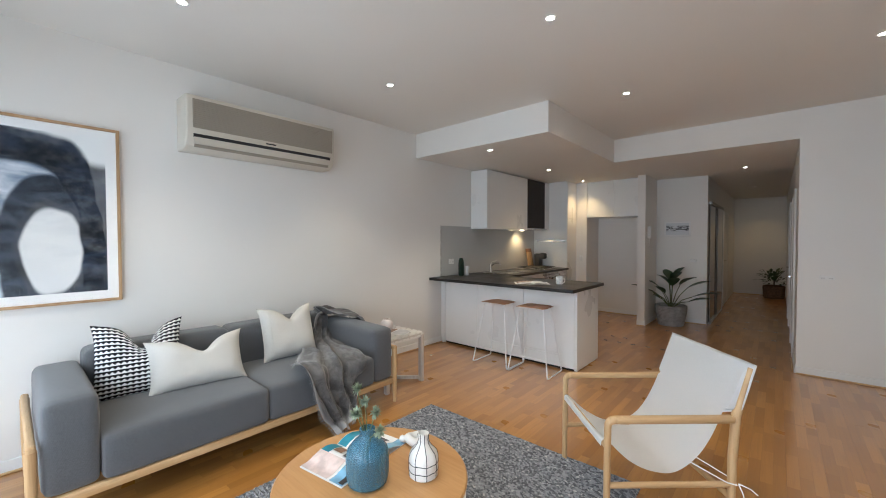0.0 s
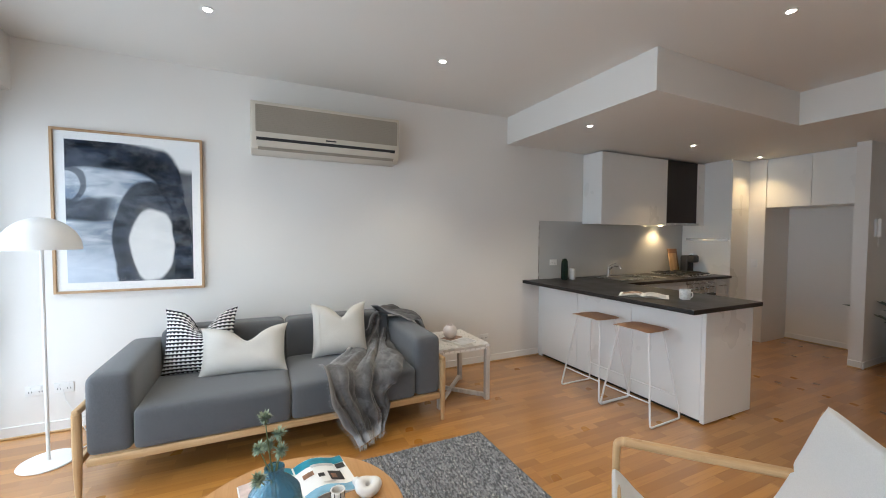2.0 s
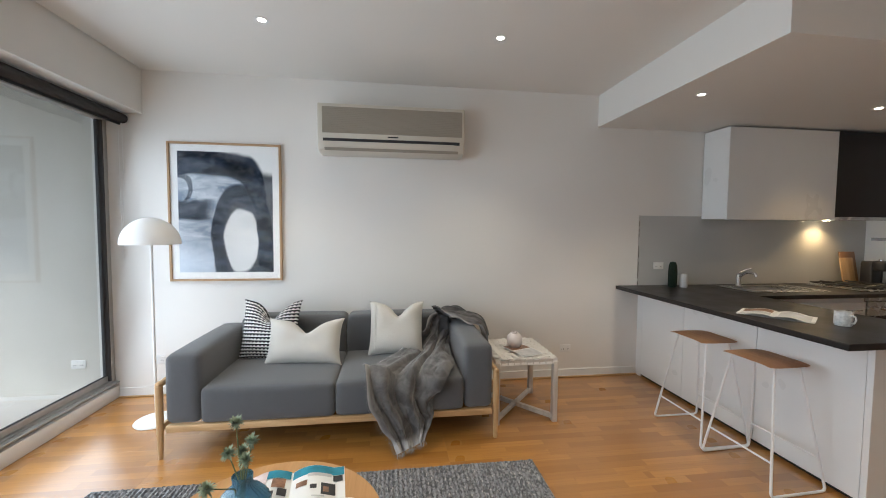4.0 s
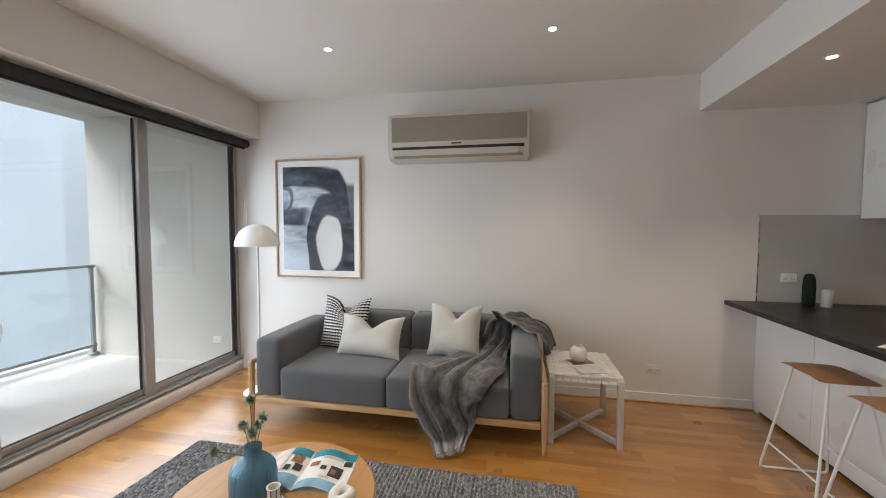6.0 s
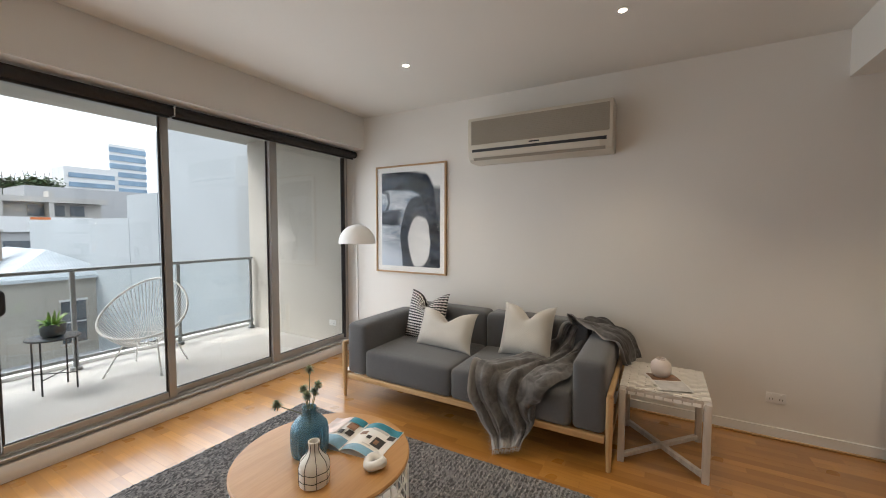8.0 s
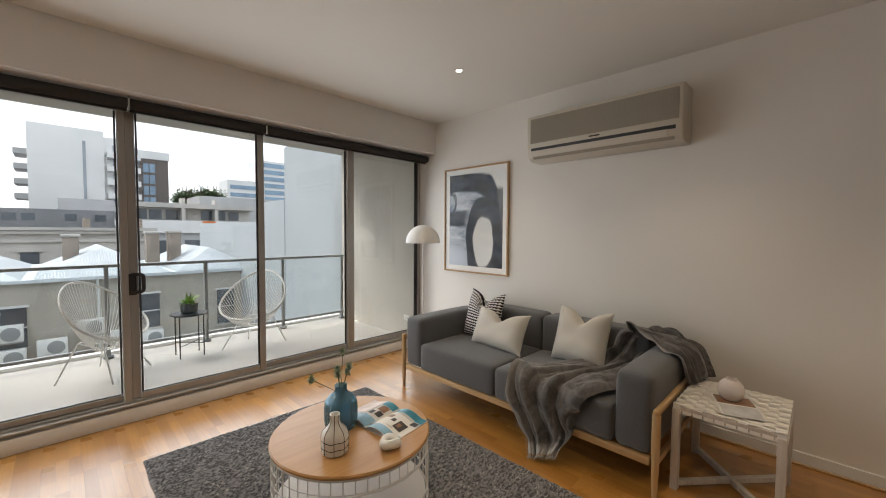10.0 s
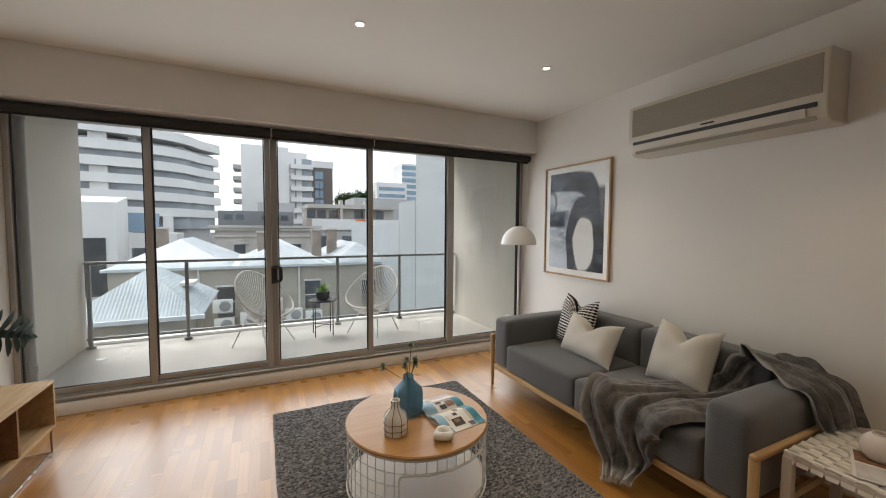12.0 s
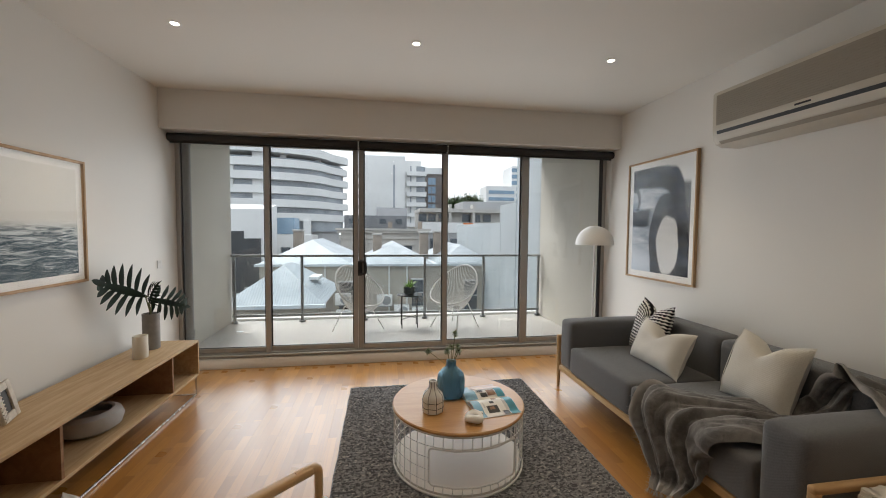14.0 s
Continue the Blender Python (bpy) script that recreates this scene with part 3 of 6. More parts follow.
# ---- downlights ----
def downlight(x, y, z, power=DOWNLIGHT_W, tint=WARM):
    d = thing("downlight", pose(x, y, z), "small recessed round halogen downlight, lit", "downlight", "ceiling downlights")
    part("trim_ring", lathe(B(), [(0.024, -0.001), (0.040, -0.001), (0.042, -0.004), (0.026, -0.005), (0.024, -0.001)], 24), GLOSSWHITE, d)
    part("lamp", lathe(B(), [(0.0, -0.0035), (0.012, -0.0035), (0.0235, -0.002), (0.0235, -0.001), (0, -0.001)], 20), BULB, d)
    data = bpy.data.lights.new("downlight", "SPOT")
    data.energy, data.color, data.spot_size, data.spot_blend, data.shadow_soft_size = power, tint, radians(100), 0.9, 0.03
    lamp = new("downlight_beam", data)
    lamp.location = (x, y, z - 0.03)


for x, y in ((-2.281, 0.862), (-2.282, 2.473), (-0.743, 0.863), (-0.72, 2.454), (-0.728, 4.111), (0.858, 0.857), (0.913, 4.138)):
    downlight(x, y, CZ)
for x, y in ((-2.268, 4.06), (-2.331, 5.773), (-2.348, 7.25), (0.0, 7.556), (0.0, 10.4), (0.02, 12.7)):
    downlight(x, y, KZ, 17.0 if y < 4.5 else 9.0 if y < 7.4 else 3.8, WARM if y < 4.5 else (1.0, 0.64, 0.28))

# ---- balcony ----
balcony = setting("balcony_floor", box(B(), (-3.55, -2.95, -0.25), (2.1, -0.861, 0.03)), CONCRETE)
setting("balcony_wall_west", box(B(), (-3.55, -2.80, 0.03), (-3.30, -0.861, 2.85)), RENDER_CREAM)
setting("balcony_wall_east", box(B(), (1.86, -2.80, 0.03), (2.1, -0.861, 2.85)), RENDER_CREAM)
setting("balcony_soffit", box(B(), (-3.55, -2.95, 2.85), (2.1, -0.901, 3.12)), RENDER_CREAM)
setting("balcony_kerb", rbox(B(), (-3.30, -2.95, 0.0305), (1.86, -2.86, 0.07), 0.004, 1), GLOSSWHITE)
bal = tagged(thing("balustrade", pose(0, -2.72, 0.03), "grey steel balcony balustrade with clear glass panels", "balustrade"))
POSTS = (1.80, 0.776, -0.22, -1.215, -2.238, -3.24)
for x in POSTS:
    p = part("post", rbox(B(), (x - 0.02, -0.02, 0), (x + 0.02, 0.02, 1.055), 0.003, 1), RAILMETAL, bal)
    part("foot", lathe(B(), [(0.05, 0), (0.05, 0.025), (0.042, 0.035), (0.0, 0.035)], 16, (x, 0, 0)), RAILMETAL, p)
part("handrail", rbox(B(), (-3.28, -0.03, 1.055), (1.84, 0.03, 1.09), 0.008, 2), RAILMETAL, bal)
part("lower_rail", rbox(B(), (-3.28, -0.018, 0.10), (1.84, 0.018, 0.135), 0.004, 1), RAILMETAL, bal)
for a, b in zip(POSTS, POSTS[1:]):
    g = part("glass_panel", box(B(), (b + 0.024, -0.004, 0.137), (a - 0.024, 0.004, 1.053)), RAILGLASS, bal)
    g.visible_shadow = False
pipe = rod(B(), (1.675, -1.0, 0.03), (1.675, -1.0, 2.85), 0.055, seg=20)
for z in (0.3, 2.45):
    rod(pipe, (1.675, -1.0, z), (1.675, -1.0, z + 0.06), 0.062, seg=20)
solo("downpipe", pipe, mat("grey_painted_pipe", (0.30, 0.29, 0.27), 0.5), "cream painted round downpipe on the balcony wall", "pipe")
solo("floor_drain", lathe(B(), [(0.05, 0), (0.05, 0.003), (0.03, 0.004), (0, 0.002)], 20, (1.55, -2.2, 0.0301)), STEEL, "small round steel balcony floor drain", "drain")


def egg_chair(m):
    """A string chair: a tilted oval hoop, cords running to a low seat ring, four splayed legs."""
    c = thing("string_chair", m, "white oval string chair with thin splayed metal legs", "chair", "balcony chairs")
    def hoop(t):
        a = t * math.tau
        x, u = 0.41 * math.sin(a), math.cos(a)
        return Vector((x * (1.0 - 0.12 * u), 0.14 - 0.50 * (u + 1) / 2 * 1.15 + 0.14, 0.40 + 0.55 * (u + 1) / 2 - 0.04 * math.sin(a) ** 2))
    def inner(t):
        a = t * math.tau
        return Vector((0.10 * math.sin(a), 0.0 - 0.07 * math.cos(a) - 0.03, 0.275 + 0.05 * max(0, math.cos(a))))
    part("hoop", tube(B(), [hoop(i / 48) for i in range(48)], 0.012, 8, True), WHITEMETAL, c)
    part("seat_ring", tube(B(), [inner(i / 24) for i in range(24)], 0.006, 6, True), WHITEMETAL, c)
    cords = B()
    for i in range(64):
        t = i / 64
        a, b = hoop(t), inner(t)
        mid = (a + b) / 2 + Vector((0, 0, -0.05))
        tube(cords, [a, (a + mid) / 2 + Vector((0, 0, -0.015)), mid, b], 0.0035, 4)
    part("cord_weave", cords, WHITEMETAL, c, "stretched white cords")
    for sx in (-1, 1):
        for sy, top in ((1, 0.36), (-1, 0.42)):
            part("leg", tube(B(), [(sx * 0.16, sy * 0.12 - 0.03, top - 0.05), (sx * 0.27, sy * 0.26 - 0.02, 0.0)], 0.008, 8), WHITEMETAL, c)
    part("under_frame", tube(B(), [(-0.16, 0.09, 0.31), (0.16, 0.09, 0.31), (0.16, -0.15, 0.37), (-0.16, -0.15, 0.37)], 0.007, 8, True), WHITEMETAL, c)
    return c


egg_chair(pose(-0.17, -2.06, 0.03, 0, 0, 50))
egg_chair(pose(-1.60, -2.08, 0.03, 0, 0, -52))


def round_side_table():
    t = thing("balcony_table", pose(-0.92, -2.22, 0.03), "small round black metal table with thin legs", "table")
    part("tabletop", lathe(B(), [(0, 0.49), (0.19, 0.49), (0.195, 0.497), (0.19, 0.505), (0, 0.505)], 36), BLACKMETAL, t)
    for i in range(4):
        a = math.tau * (i + 0.5) / 4
        part("leg", rod(B(), (0.17 * math.cos(a), 0.17 * math.sin(a), 0), (0.17 * math.cos(a), 0.17 * math.sin(a), 0.49), 0.007), BLACKMETAL, t)
        b = a + math.pi
        if i < 2:
            part("brace", rod(B(), (0.17 * math.cos(a), 0.17 * math.sin(a), 0.14 + i * 0.012), (0.17 * math.cos(b), 0.17 * math.sin(b), 0.14 + i * 0.012), 0.005), BLACKMETAL, t)


round_side_table()


def leaf_blade(bm, base, tip, width, droop=0.1, n=8, fold=0.25, up=None):
    """A tapered, folded and drooping leaf from base to tip."""
    base, tip = Vector(base), Vector(tip)
    d = tip - base
    side = d.cross(up or Vector((0, 0, 1)))
    side = side.normalized() if side.length > 1e-6 else Vector((1, 0, 0))
    nrm = side.cross(d).normalized()
    if nrm.z < 0:
        nrm = -nrm
    rows = []
    for i in range(n + 1):
        t = i / n
        w = width * math.sin(math.pi * min(1, t * 0.93 + 0.05)) ** 0.8
        p = base + d * t + Vector((0, 0, -droop * t * t + droop * 0.4 * t))
        rows.append([bm.verts.new(p - side * w / 2 + nrm * fold * w / 2), bm.verts.new(p), bm.verts.new(p + side * w / 2 + nrm * fold * w / 2)])
    for a, b in zip(rows, rows[1:]):
        for j in (0, 1):
            bm.faces.new((a[j], a[j + 1], b[j + 1], b[j]))
    return bm


rng = random.Random(7)
fp = thing("potted_fern", pose(-0.92, -2.22, 0.537), "small bright green plant in a dark round pot", "potted plant")
part("pot", lathe(B(), [(0.065, 0), (0.085, 0.02), (0.095, 0.12), (0.088, 0.12), (0.08, 0.10), (0, 0.10)], 28), mat("dark_grey_ceramic", (0.09, 0.09, 0.088), 0.5, vary=0.15), fp)
fb = B()
for i in range(46):
    a, el = rng.uniform(0, math.tau), rng.uniform(0.25, 1.3)
    l = rng.uniform(0.10, 0.19)
    leaf_blade(fb, (0.03 * math.cos(a), 0.03 * math.sin(a), 0.10), (l * math.cos(a) * math.cos(el), l * math.sin(a) * math.cos(el), 0.10 + l * math.sin(el)), 0.022, 0.05, 5)
part("foliage", fb, LEAFLIGHT, fp)

# ---- outside: ground, neighbours, skyline ----
GZ = -7.0
setting("ground", box(B(), (-400, -600, GZ - 0.3), (400, 60, GZ)), ASPHALT)


def far_window(parent, x0, x1, z0, z1, y, glass=None, name="window"):
    return part(name, box(B(), (x0, y, z0), (x1, y + 0.06, z1)), glass or FARGLASS, parent)


nb = thing("party_wall_building", pose(-6.4, 0, GZ), "tall blue-grey rendered wall of the neighbouring building", "building")
part("tall_wall", box(B(), (-6, -12.6, 0), (0, -2.96, 11.9)), RENDER_BLUE, nb)
nw = part("window", box(B(), (-0.02, -7.1, 10.92), (0.02, -6.3, 11.7)), FARGLASS, nb)
part("sill", box(B(), (0.0, -7.16, 10.86), (0.06, -6.24, 10.918)), WHITEBLDG, nw)
part("frame", box(B(), (0.021, -6.72, 10.92), (0.04, -6.68, 11.7)), WHITEBLDG, nw)
lv = part("louvre_screen", box(B(), (-2.0, -12.5, 11.9), (-0.12, -11.2, 13.6)), DARKCLAD, nb)
for i in range(11):
    part("slat", box(B(), (-0.119, -12.5, 11.95 + i * 0.15), (-0.06, -11.2, 12.03 + i * 0.15)), RAILMETAL, lv)
part("wall_fitting", rbox(B(), (0.0, -7.0, 8.80), (0.16, -6.88, 8.92), 0.02, 2), RAILMETAL, nb, "small grey bulkhead fitting")
part("lower_wall", box(B(), (-6, -14.9, 0), (0.02, -12.6, 9.8)), RENDER_BLUE, nb)
part("boundary_wall", box(B(), (-1, -26, 0), (0.03, -14.8, 8.95)), RENDER_BLUE, nb)
part("return_wall", box(B(), (0, -3.6, 0), (2.8, -2.96, 11.9)), RENDER_BLUE, nb)

# curved white apartment block
cb = thing("curved_apartment_block", pose(0, 0, GZ), "white apartment block with curved balcony bands", "building")


def curve_outline(off):
    pts = [(48, -78 + off), (30, -78 + off), (24, -78.5 + off), (18, -80 + off), (13.5, -83 + off), (11 - off * 0.6, -88), (10.5 - off * 0.6, -95), (48, -100)]
    out = []
    for i in range(len(pts) - 1):
        for j in range(4):
            t = j / 4
            p0, p1, p2, p3 = [Vector(pts[max(0, min(len(pts) - 1, i + q))]) for q in (-1, 0, 1, 2)]
            v = 0.5 * (2 * p1 + (p2 - p0) * t + (2 * p0 - 5 * p1 + 4 * p2 - p3) * t * t + (3 * p1 - p0 - 3 * p2 + p3) * t ** 3) if 0 < i < 6 else p1.lerp(p2, t)
            out.append(tuple(v))
    return out + [pts[-1]]


part("core", prism(B(), curve_outline(-1.6), 8, 23.4), HAZEGLASS, cb)
for i in range(6):
    z = 10.3 + i * 2.75
    part("balcony_band", prism(B(), curve_outline(0.3 if i % 2 else -0.1), z, z + (1.55 if i < 5 else 1.7)), WHITEBLDG, cb)
    for j, x in enumerate((40, 34, 29, 23, 19.5, 15.8, 13.2)):
        if (i + j) % 3:
            y = -79.2 if x > 23 else -79.2 - (23 - x) * 0.75
            part("blade_wall", box(B(), (x, y - 0.6, z + 1.55), (x + (2.4 if j % 2 else 1.2), y, z + 2.75)), WHITEBLDG, cb)
part("podium", prism(B(), curve_outline(-3.0), 0, 10.3), GREYBLDG, cb)
for x in (14.5, 17, 20.5):
    part("podium_column", box(B(), (x, -82, 0), (x + 1.4, -80.8, 10.3)), WHITEBLDG, cb)
for x, y in ((18.6, -80.9), (22.4, -79.6)):
    part("podium_window", box(B(), (x, y, 2), (x + 1.6, y + 0.4, 9.8)), FARGLASS, cb)

pd = thing("white_podium_building", pose(0, 0, GZ), "low white building with dark panels and a blue window", "building")
part("wall", box(B(), (10.2, -38, 0), (30, -35, 10.4)), WHITEBLDG, pd)
part("roof_slope", prism(B(), [(-35.2, 10.4), (-38, 10.4), (-38, 11.0)], 10.2, 30, 0), WHITEBLDG, pd)
part("dark_panel", box(B(), (12.4, -35.0, 2.4), (30, -34.9, 8.3)), DARKCLAD, pd)
part("dark_panel", box(B(), (10.9, -35.0, 3.0), (12.39, -34.9, 7.6)), DARKCLAD, pd)
part("blue_window", box(B(), (8.6, -41, 8.0), (10.6, -38.5, 9.7)), BLUEGLASS, pd)
part("window_block", box(B(), (6.8, -42, 6.6), (10.6, -38.4, 7.9)), WHITEBLDG, pd)

# white slab block with side balconies, and a brown neighbour
sb = thing("white_slab_block", pose(0, -108, GZ), "plain white concrete apartment block with side balconies", "building")
part("wall", box(B(), (-7.1, -14, 0), (4.3, 0, 29.7)), WHITEBLDG, sb)
part("wing", box(B(), (-11.8, -14, 0), (-7.1, -0.8, 28.7)), WHITEBLDG, sb)
part("slit_window", box(B(), (-4.2, 0, 8), (-3.7, 0.08, 27.2)), HAZEGLASS, sb)
for i in range(6):
    z = 9.4 + i * 2.95
    part("balcony", box(B(), (-13.2, -4, z), (-7.5, 1.3, z + 1.2)), WHITEBLDG, sb)
    part("recess", box(B(), (-13.0, -4, z + 1.2), (-8.6, -0.6, z + 2.95)), HAZEGLASS, sb)
    part("pier", box(B(), (-10.4, -0.7, z + 1.2), (-9.0, -0.3, z + 2.95)), WHITEBLDG, sb)
    if i < 5:
        part("balcony", box(B(), (4.3, -8, z + 2.2), (6.2, -1, z + 3.3)), GREYBLDG, sb)
part("roof_box", box(B(), (-6, -12, 29.7), (2, -4, 30.2)), WHITEBLDG, sb)
bb = thing("brown_office_block", pose(0, -118, GZ), "brown clad office block with a glass strip", "building")
part("wall", box(B(), (-20.2, -12, 0), (-12.6, 0, 26.4)), BROWNBLDG, bb)
part("top_floor", box(B(), (-20.5, -12, 26.4), (-12.4, 0.2, 28.4)), WHITEBLDG, bb)
for i in range(6):
    for x in (-17.4, -16.1):
        part("window", box(B(), (x, 0, 9 + i * 2.8), (x + 1.1, 0.1, 11.2 + i * 2.8)), BLUEGLASS, bb)

# terrace shops and middle distance
sh = thing("shop_terrace", pose(0, -48, GZ), "flat-roofed two storey shop terrace with a balcony row", "building")
part("wall", box(B(), (-17.2, -8, 0), (-5.6, 0, 9.6)), GREYBLDG, sh)
part("parapet", box(B(), (-17.3, -8, 11.0), (-5.5, 0.25, 11.5)), STONEBLDG, sh)
part("upper_floor", box(B(), (-17.2, -8, 9.6), (-5.6, -1.2, 11.0)), STONEBLDG, sh)
part("fascia", box(B(), (-16.0, 0.0, 8.2), (-5.6, 0.3, 9.6)), WHITEBLDG, sh)
for x in (-15.8, -14.3, -12.8, -9.4, -7.9, -6.6):
    part("window", box(B(), (x, -1.2, 9.75), (x + 1.1, -1.1, 10.8)), FARGLASS, sh)
for x in (-13.2, -9.9):
    part("dividing_wall", box(B(), (x, -1.2, 9.6), (x + 0.35, 0.2, 12.1)), STONEBLDG, sh)
for x in (-14.6, -11.8, -9.0):
    part("shop_window", box(B(), (x, 0, 4.5), (x + 2.0, 0.06, 7.4)), FARGLASS, sh)
sg = thing("shop_sign", pose(-12.2, -47.64, 1.3), "small white and orange board sign on a wall", "sign")
part("board", box(B(), (-0.7, -0.06, 0), (0.7, 0, 1.3)), WHITEBLDG, sg)
part("stripe", box(B(), (-0.68, 0.002, 1.05), (0.68, 0.01, 1.28)), mat("orange_sign_paint", (0.6, 0.16, 0.03), 0.5), sg)
for z in (0.75, 0.5, 0.25):
    part("writing_bar", box(B(), (-0.5, 0.002, z), (0.5, 0.01, z + 0.12)), GREYBLDG, sg)
gw = thing("grey_rear_block", pose(-13, -62, GZ), "dark grey rendered block behind the shops", "building")
part("wall", box(B(), (-14, -8, 0), (-1.5, 0, 13.6)), GREYBLDG, gw)

gs = thing("slate_roofed_building", pose(0, -45, GZ), "charcoal building with a grey slate mansard roof", "building")
part("wall", box(B(), (-3.6, -9, 0), (4.1, 0, 10.3)), SLATE, gs)
part("roof", prism(B(), [(0, 10.3), (-1.4, 11.4), (-7, 11.4), (-9, 10.3)], -3.7, 0.2, 0), SLATE, gs)
for x in (-3.0, -1.0, 1.6, 2.7):
    part("window", box(B(), (x, 0, 9.3), (x + 0.8, 0.06, 9.9)), FARGLASS, gs)
for x in (-2.6, -3.4):
    part("chimney_pot", rod(B(), (x, -0.8, 9.6), (x, -0.8, 10.5), 0.22), STONEBLDG, gs)
cn = thing("cornice_building", pose(0, -36, GZ), "weathered stone building with a moulded cornice", "building")
part("wall", box(B(), (-5.0, -7, 0), (3.6, 0, 8.2)), STONEBLDG, cn)
for z, d in ((8.2, 0.35), (8.45, 0.5), (7.6, 0.2)):
    part("cornice", box(B(), (-5.0 - d, -7, z), (3.6 + d, d, z + 0.22)), STONEBLDG, cn)
for x in (-3.6, -1.2, 1.2):
    w = part("window", box(B(), (x, 0, 5.4), (x + 0.9, 0.05, 6.9)), FARGLASS, cn)
    part("window_hood", box(B(), (x - 0.2, 0, 6.95), (x + 1.1, 0.25, 7.2)), STONEBLDG, w)
for x in (-4.9, -1.6):
    part("chimney", box(B(), (x, -3, 8.6), (x + 0.45, -2.4, 9.4)), BRICKBLDG, cn)


def hip_roof(bm, x0, x1, y0, y1, ze, zr):
    cx, cy = (x0 + x1) / 2, (y0 + y1) / 2
    inset = min(x1 - x0, y1 - y0) / 2
    a = [bm.verts.new(p) for p in ((x0, y0, ze), (x1, y0, ze), (x1, y1, ze), (x0, y1, ze))]
    if x1 - x0 >= y1 - y0:
        r = [bm.verts.new((x0 + inset, cy, zr)), bm.verts.new((x1 - inset - 0.001, cy, zr))]
        fs = ((a[0], a[1], r[1], r[0]), (a[1], a[2], r[1]), (a[2], a[3], r[0], r[1]), (a[3], a[0], r[0]))
    else:
        r = [bm.verts.new((cx, y0 + inset, zr)), bm.verts.new((cx, y1 - inset - 0.001, zr))]
        fs = ((a[0], a[1], r[0]), (a[1], a[2], r[1], r[0]), (a[2], a[3], r[1]), (a[3], a[0], r[0], r[1]))
    for f in fs:
        bm.faces.new(f)
    bm.faces.new(a[::-1])
    bmesh.ops.recalc_face_normals(bm, faces=bm.faces[:])
    return bm


rh = thing("terrace_house", pose(0, -18, GZ), "beige rendered terrace with pale corrugated iron hip roofs", "house")
part("wall", box(B(), (-7.0, -9, 0), (6.0, 0, 6.55)), BEIGEBLDG, rh)
part("eave", box(B(), (-7.2, -9.1, 6.5), (6.2, 0.22, 6.62)), ZINC, rh)
for x0, x1, zr in ((1.2, 6.1, 7.9), (-3.4, 0.9, 7.75), (-7.1, -3.6, 7.65)):
    part("roof", hip_roof(B(), x0, x1, -9, 0.15, 6.63, zr), IRON, rh)
for x, z in ((4.8, 8.5), (-3.3, 8.45), (-4.25, 8.5), (-0.2, 8.3)):
    ch = part("chimney", rbox(B(), (x - 0.28, -4.4, 6.6), (x + 0.28, -3.8, z - 0.12), 0.02, 1), BRICKBLDG, rh)
    part("chimney_cap", rbox(B(), (x - 0.34, -4.46, z - 0.12), (x + 0.34, -3.74, z), 0.02, 1), STONEBLDG, ch)
for x, z0, z1 in ((-2.95, 4.2, 5.7), (-6.0, 3.9, 5.6), (1.1, 4.1, 5.6)):
    w = part("window", box(B(), (x, 0.0, z0), (x + 0.75, 0.04, z1)), FARGLASS, rh)
    part("frame", box(B(), (x - 0.06, 0.0, z1), (x + 0.81, 0.08, z1 + 0.08)), WHITEBLDG, w)
    part("sill", box(B(), (x - 0.08, 0.0, z0 - 0.08), (x + 0.83, 0.12, z0)), STONEBLDG, w)
    part("glazing_bar", box(B(), (x, 0.04, (z0 + z1) / 2 - 0.025), (x + 0.75, 0.06, (z0 + z1) / 2 + 0.025)), WHITEBLDG, w)
for x in (-1.9, 2.6, -0.9):
    part("downpipe", rod(B(), (x, 0.08, 2.2), (x, 0.08, 6.5), 0.05), WHITEBLDG, rh)
part("lean_to", prism(B(), [(0, 3.4), (2.6, 2.7), (2.6, 0), (0, 0)], -6.8, 0.6, 0), GREYBLDG, rh)


def condenser(x, y, z):
    c = thing("air_conditioner_condenser", pose(x, y, z), "white outdoor air conditioner unit on a house wall", "air conditioner", "outdoor condensers")
    part("case", rbox(B(), (-0.42, 0, 0), (0.42, 0.32, 0.62), 0.03, 2), WHITEMETAL, c)
    part("fan_grille", lathe(B(), [(0.0, 0.0), (0.24, 0.0), (0.25, 0.012), (0.22, 0.02), (0, 0.012)], 24), RAILMETAL, c).matrix_basis = pose(-0.1, 0.322, 0.31, -90)
    part("bracket", box(B(), (-0.4, 0, -0.05), (0.4, 0.3, -0.005)), RAILMETAL, c)


for x, z in ((1.55, -3.5), (1.6, -2.6), (0.45, -3.3), (-0.65, -2.7), (-2.6, -3.5), (-1.6, -3.3)):
    condenser(x, -17.9, z)
fr = thing("rear_outbuilding", pose(0, -11, GZ), "low rear outbuilding with a corrugated iron hip roof", "house")
part("wall", box(B(), (1.75, -3.6, 0), (4.75, 0.6, 5.85)), BEIGEBLDG, fr)
part("brick_side", box(B(), (1.73, -3.5, 0), (1.749, 0.5, 5.85)), BRICKBLDG, fr)
part("roof", hip_roof(B(), 1.5, 5.0, -4.0, 0.9, 5.87, 7.15), IRON, fr)
part("gutter", box(B(), (1.45, 0.9, 5.78), (5.0, 1.0, 5.9)), ZINC, fr)
part("skylight", prism(B(), [(-2.2, 6.5), (-1.2, 6.5), (-1.2, 6.62), (-2.2, 6.62)], 2.0, 2.4, 0), WHITEBLDG, fr)
part("window", box(B(), (2.0, 0.601, 4.7), (2.9, 0.65, 5.2)), FARGLASS, fr)

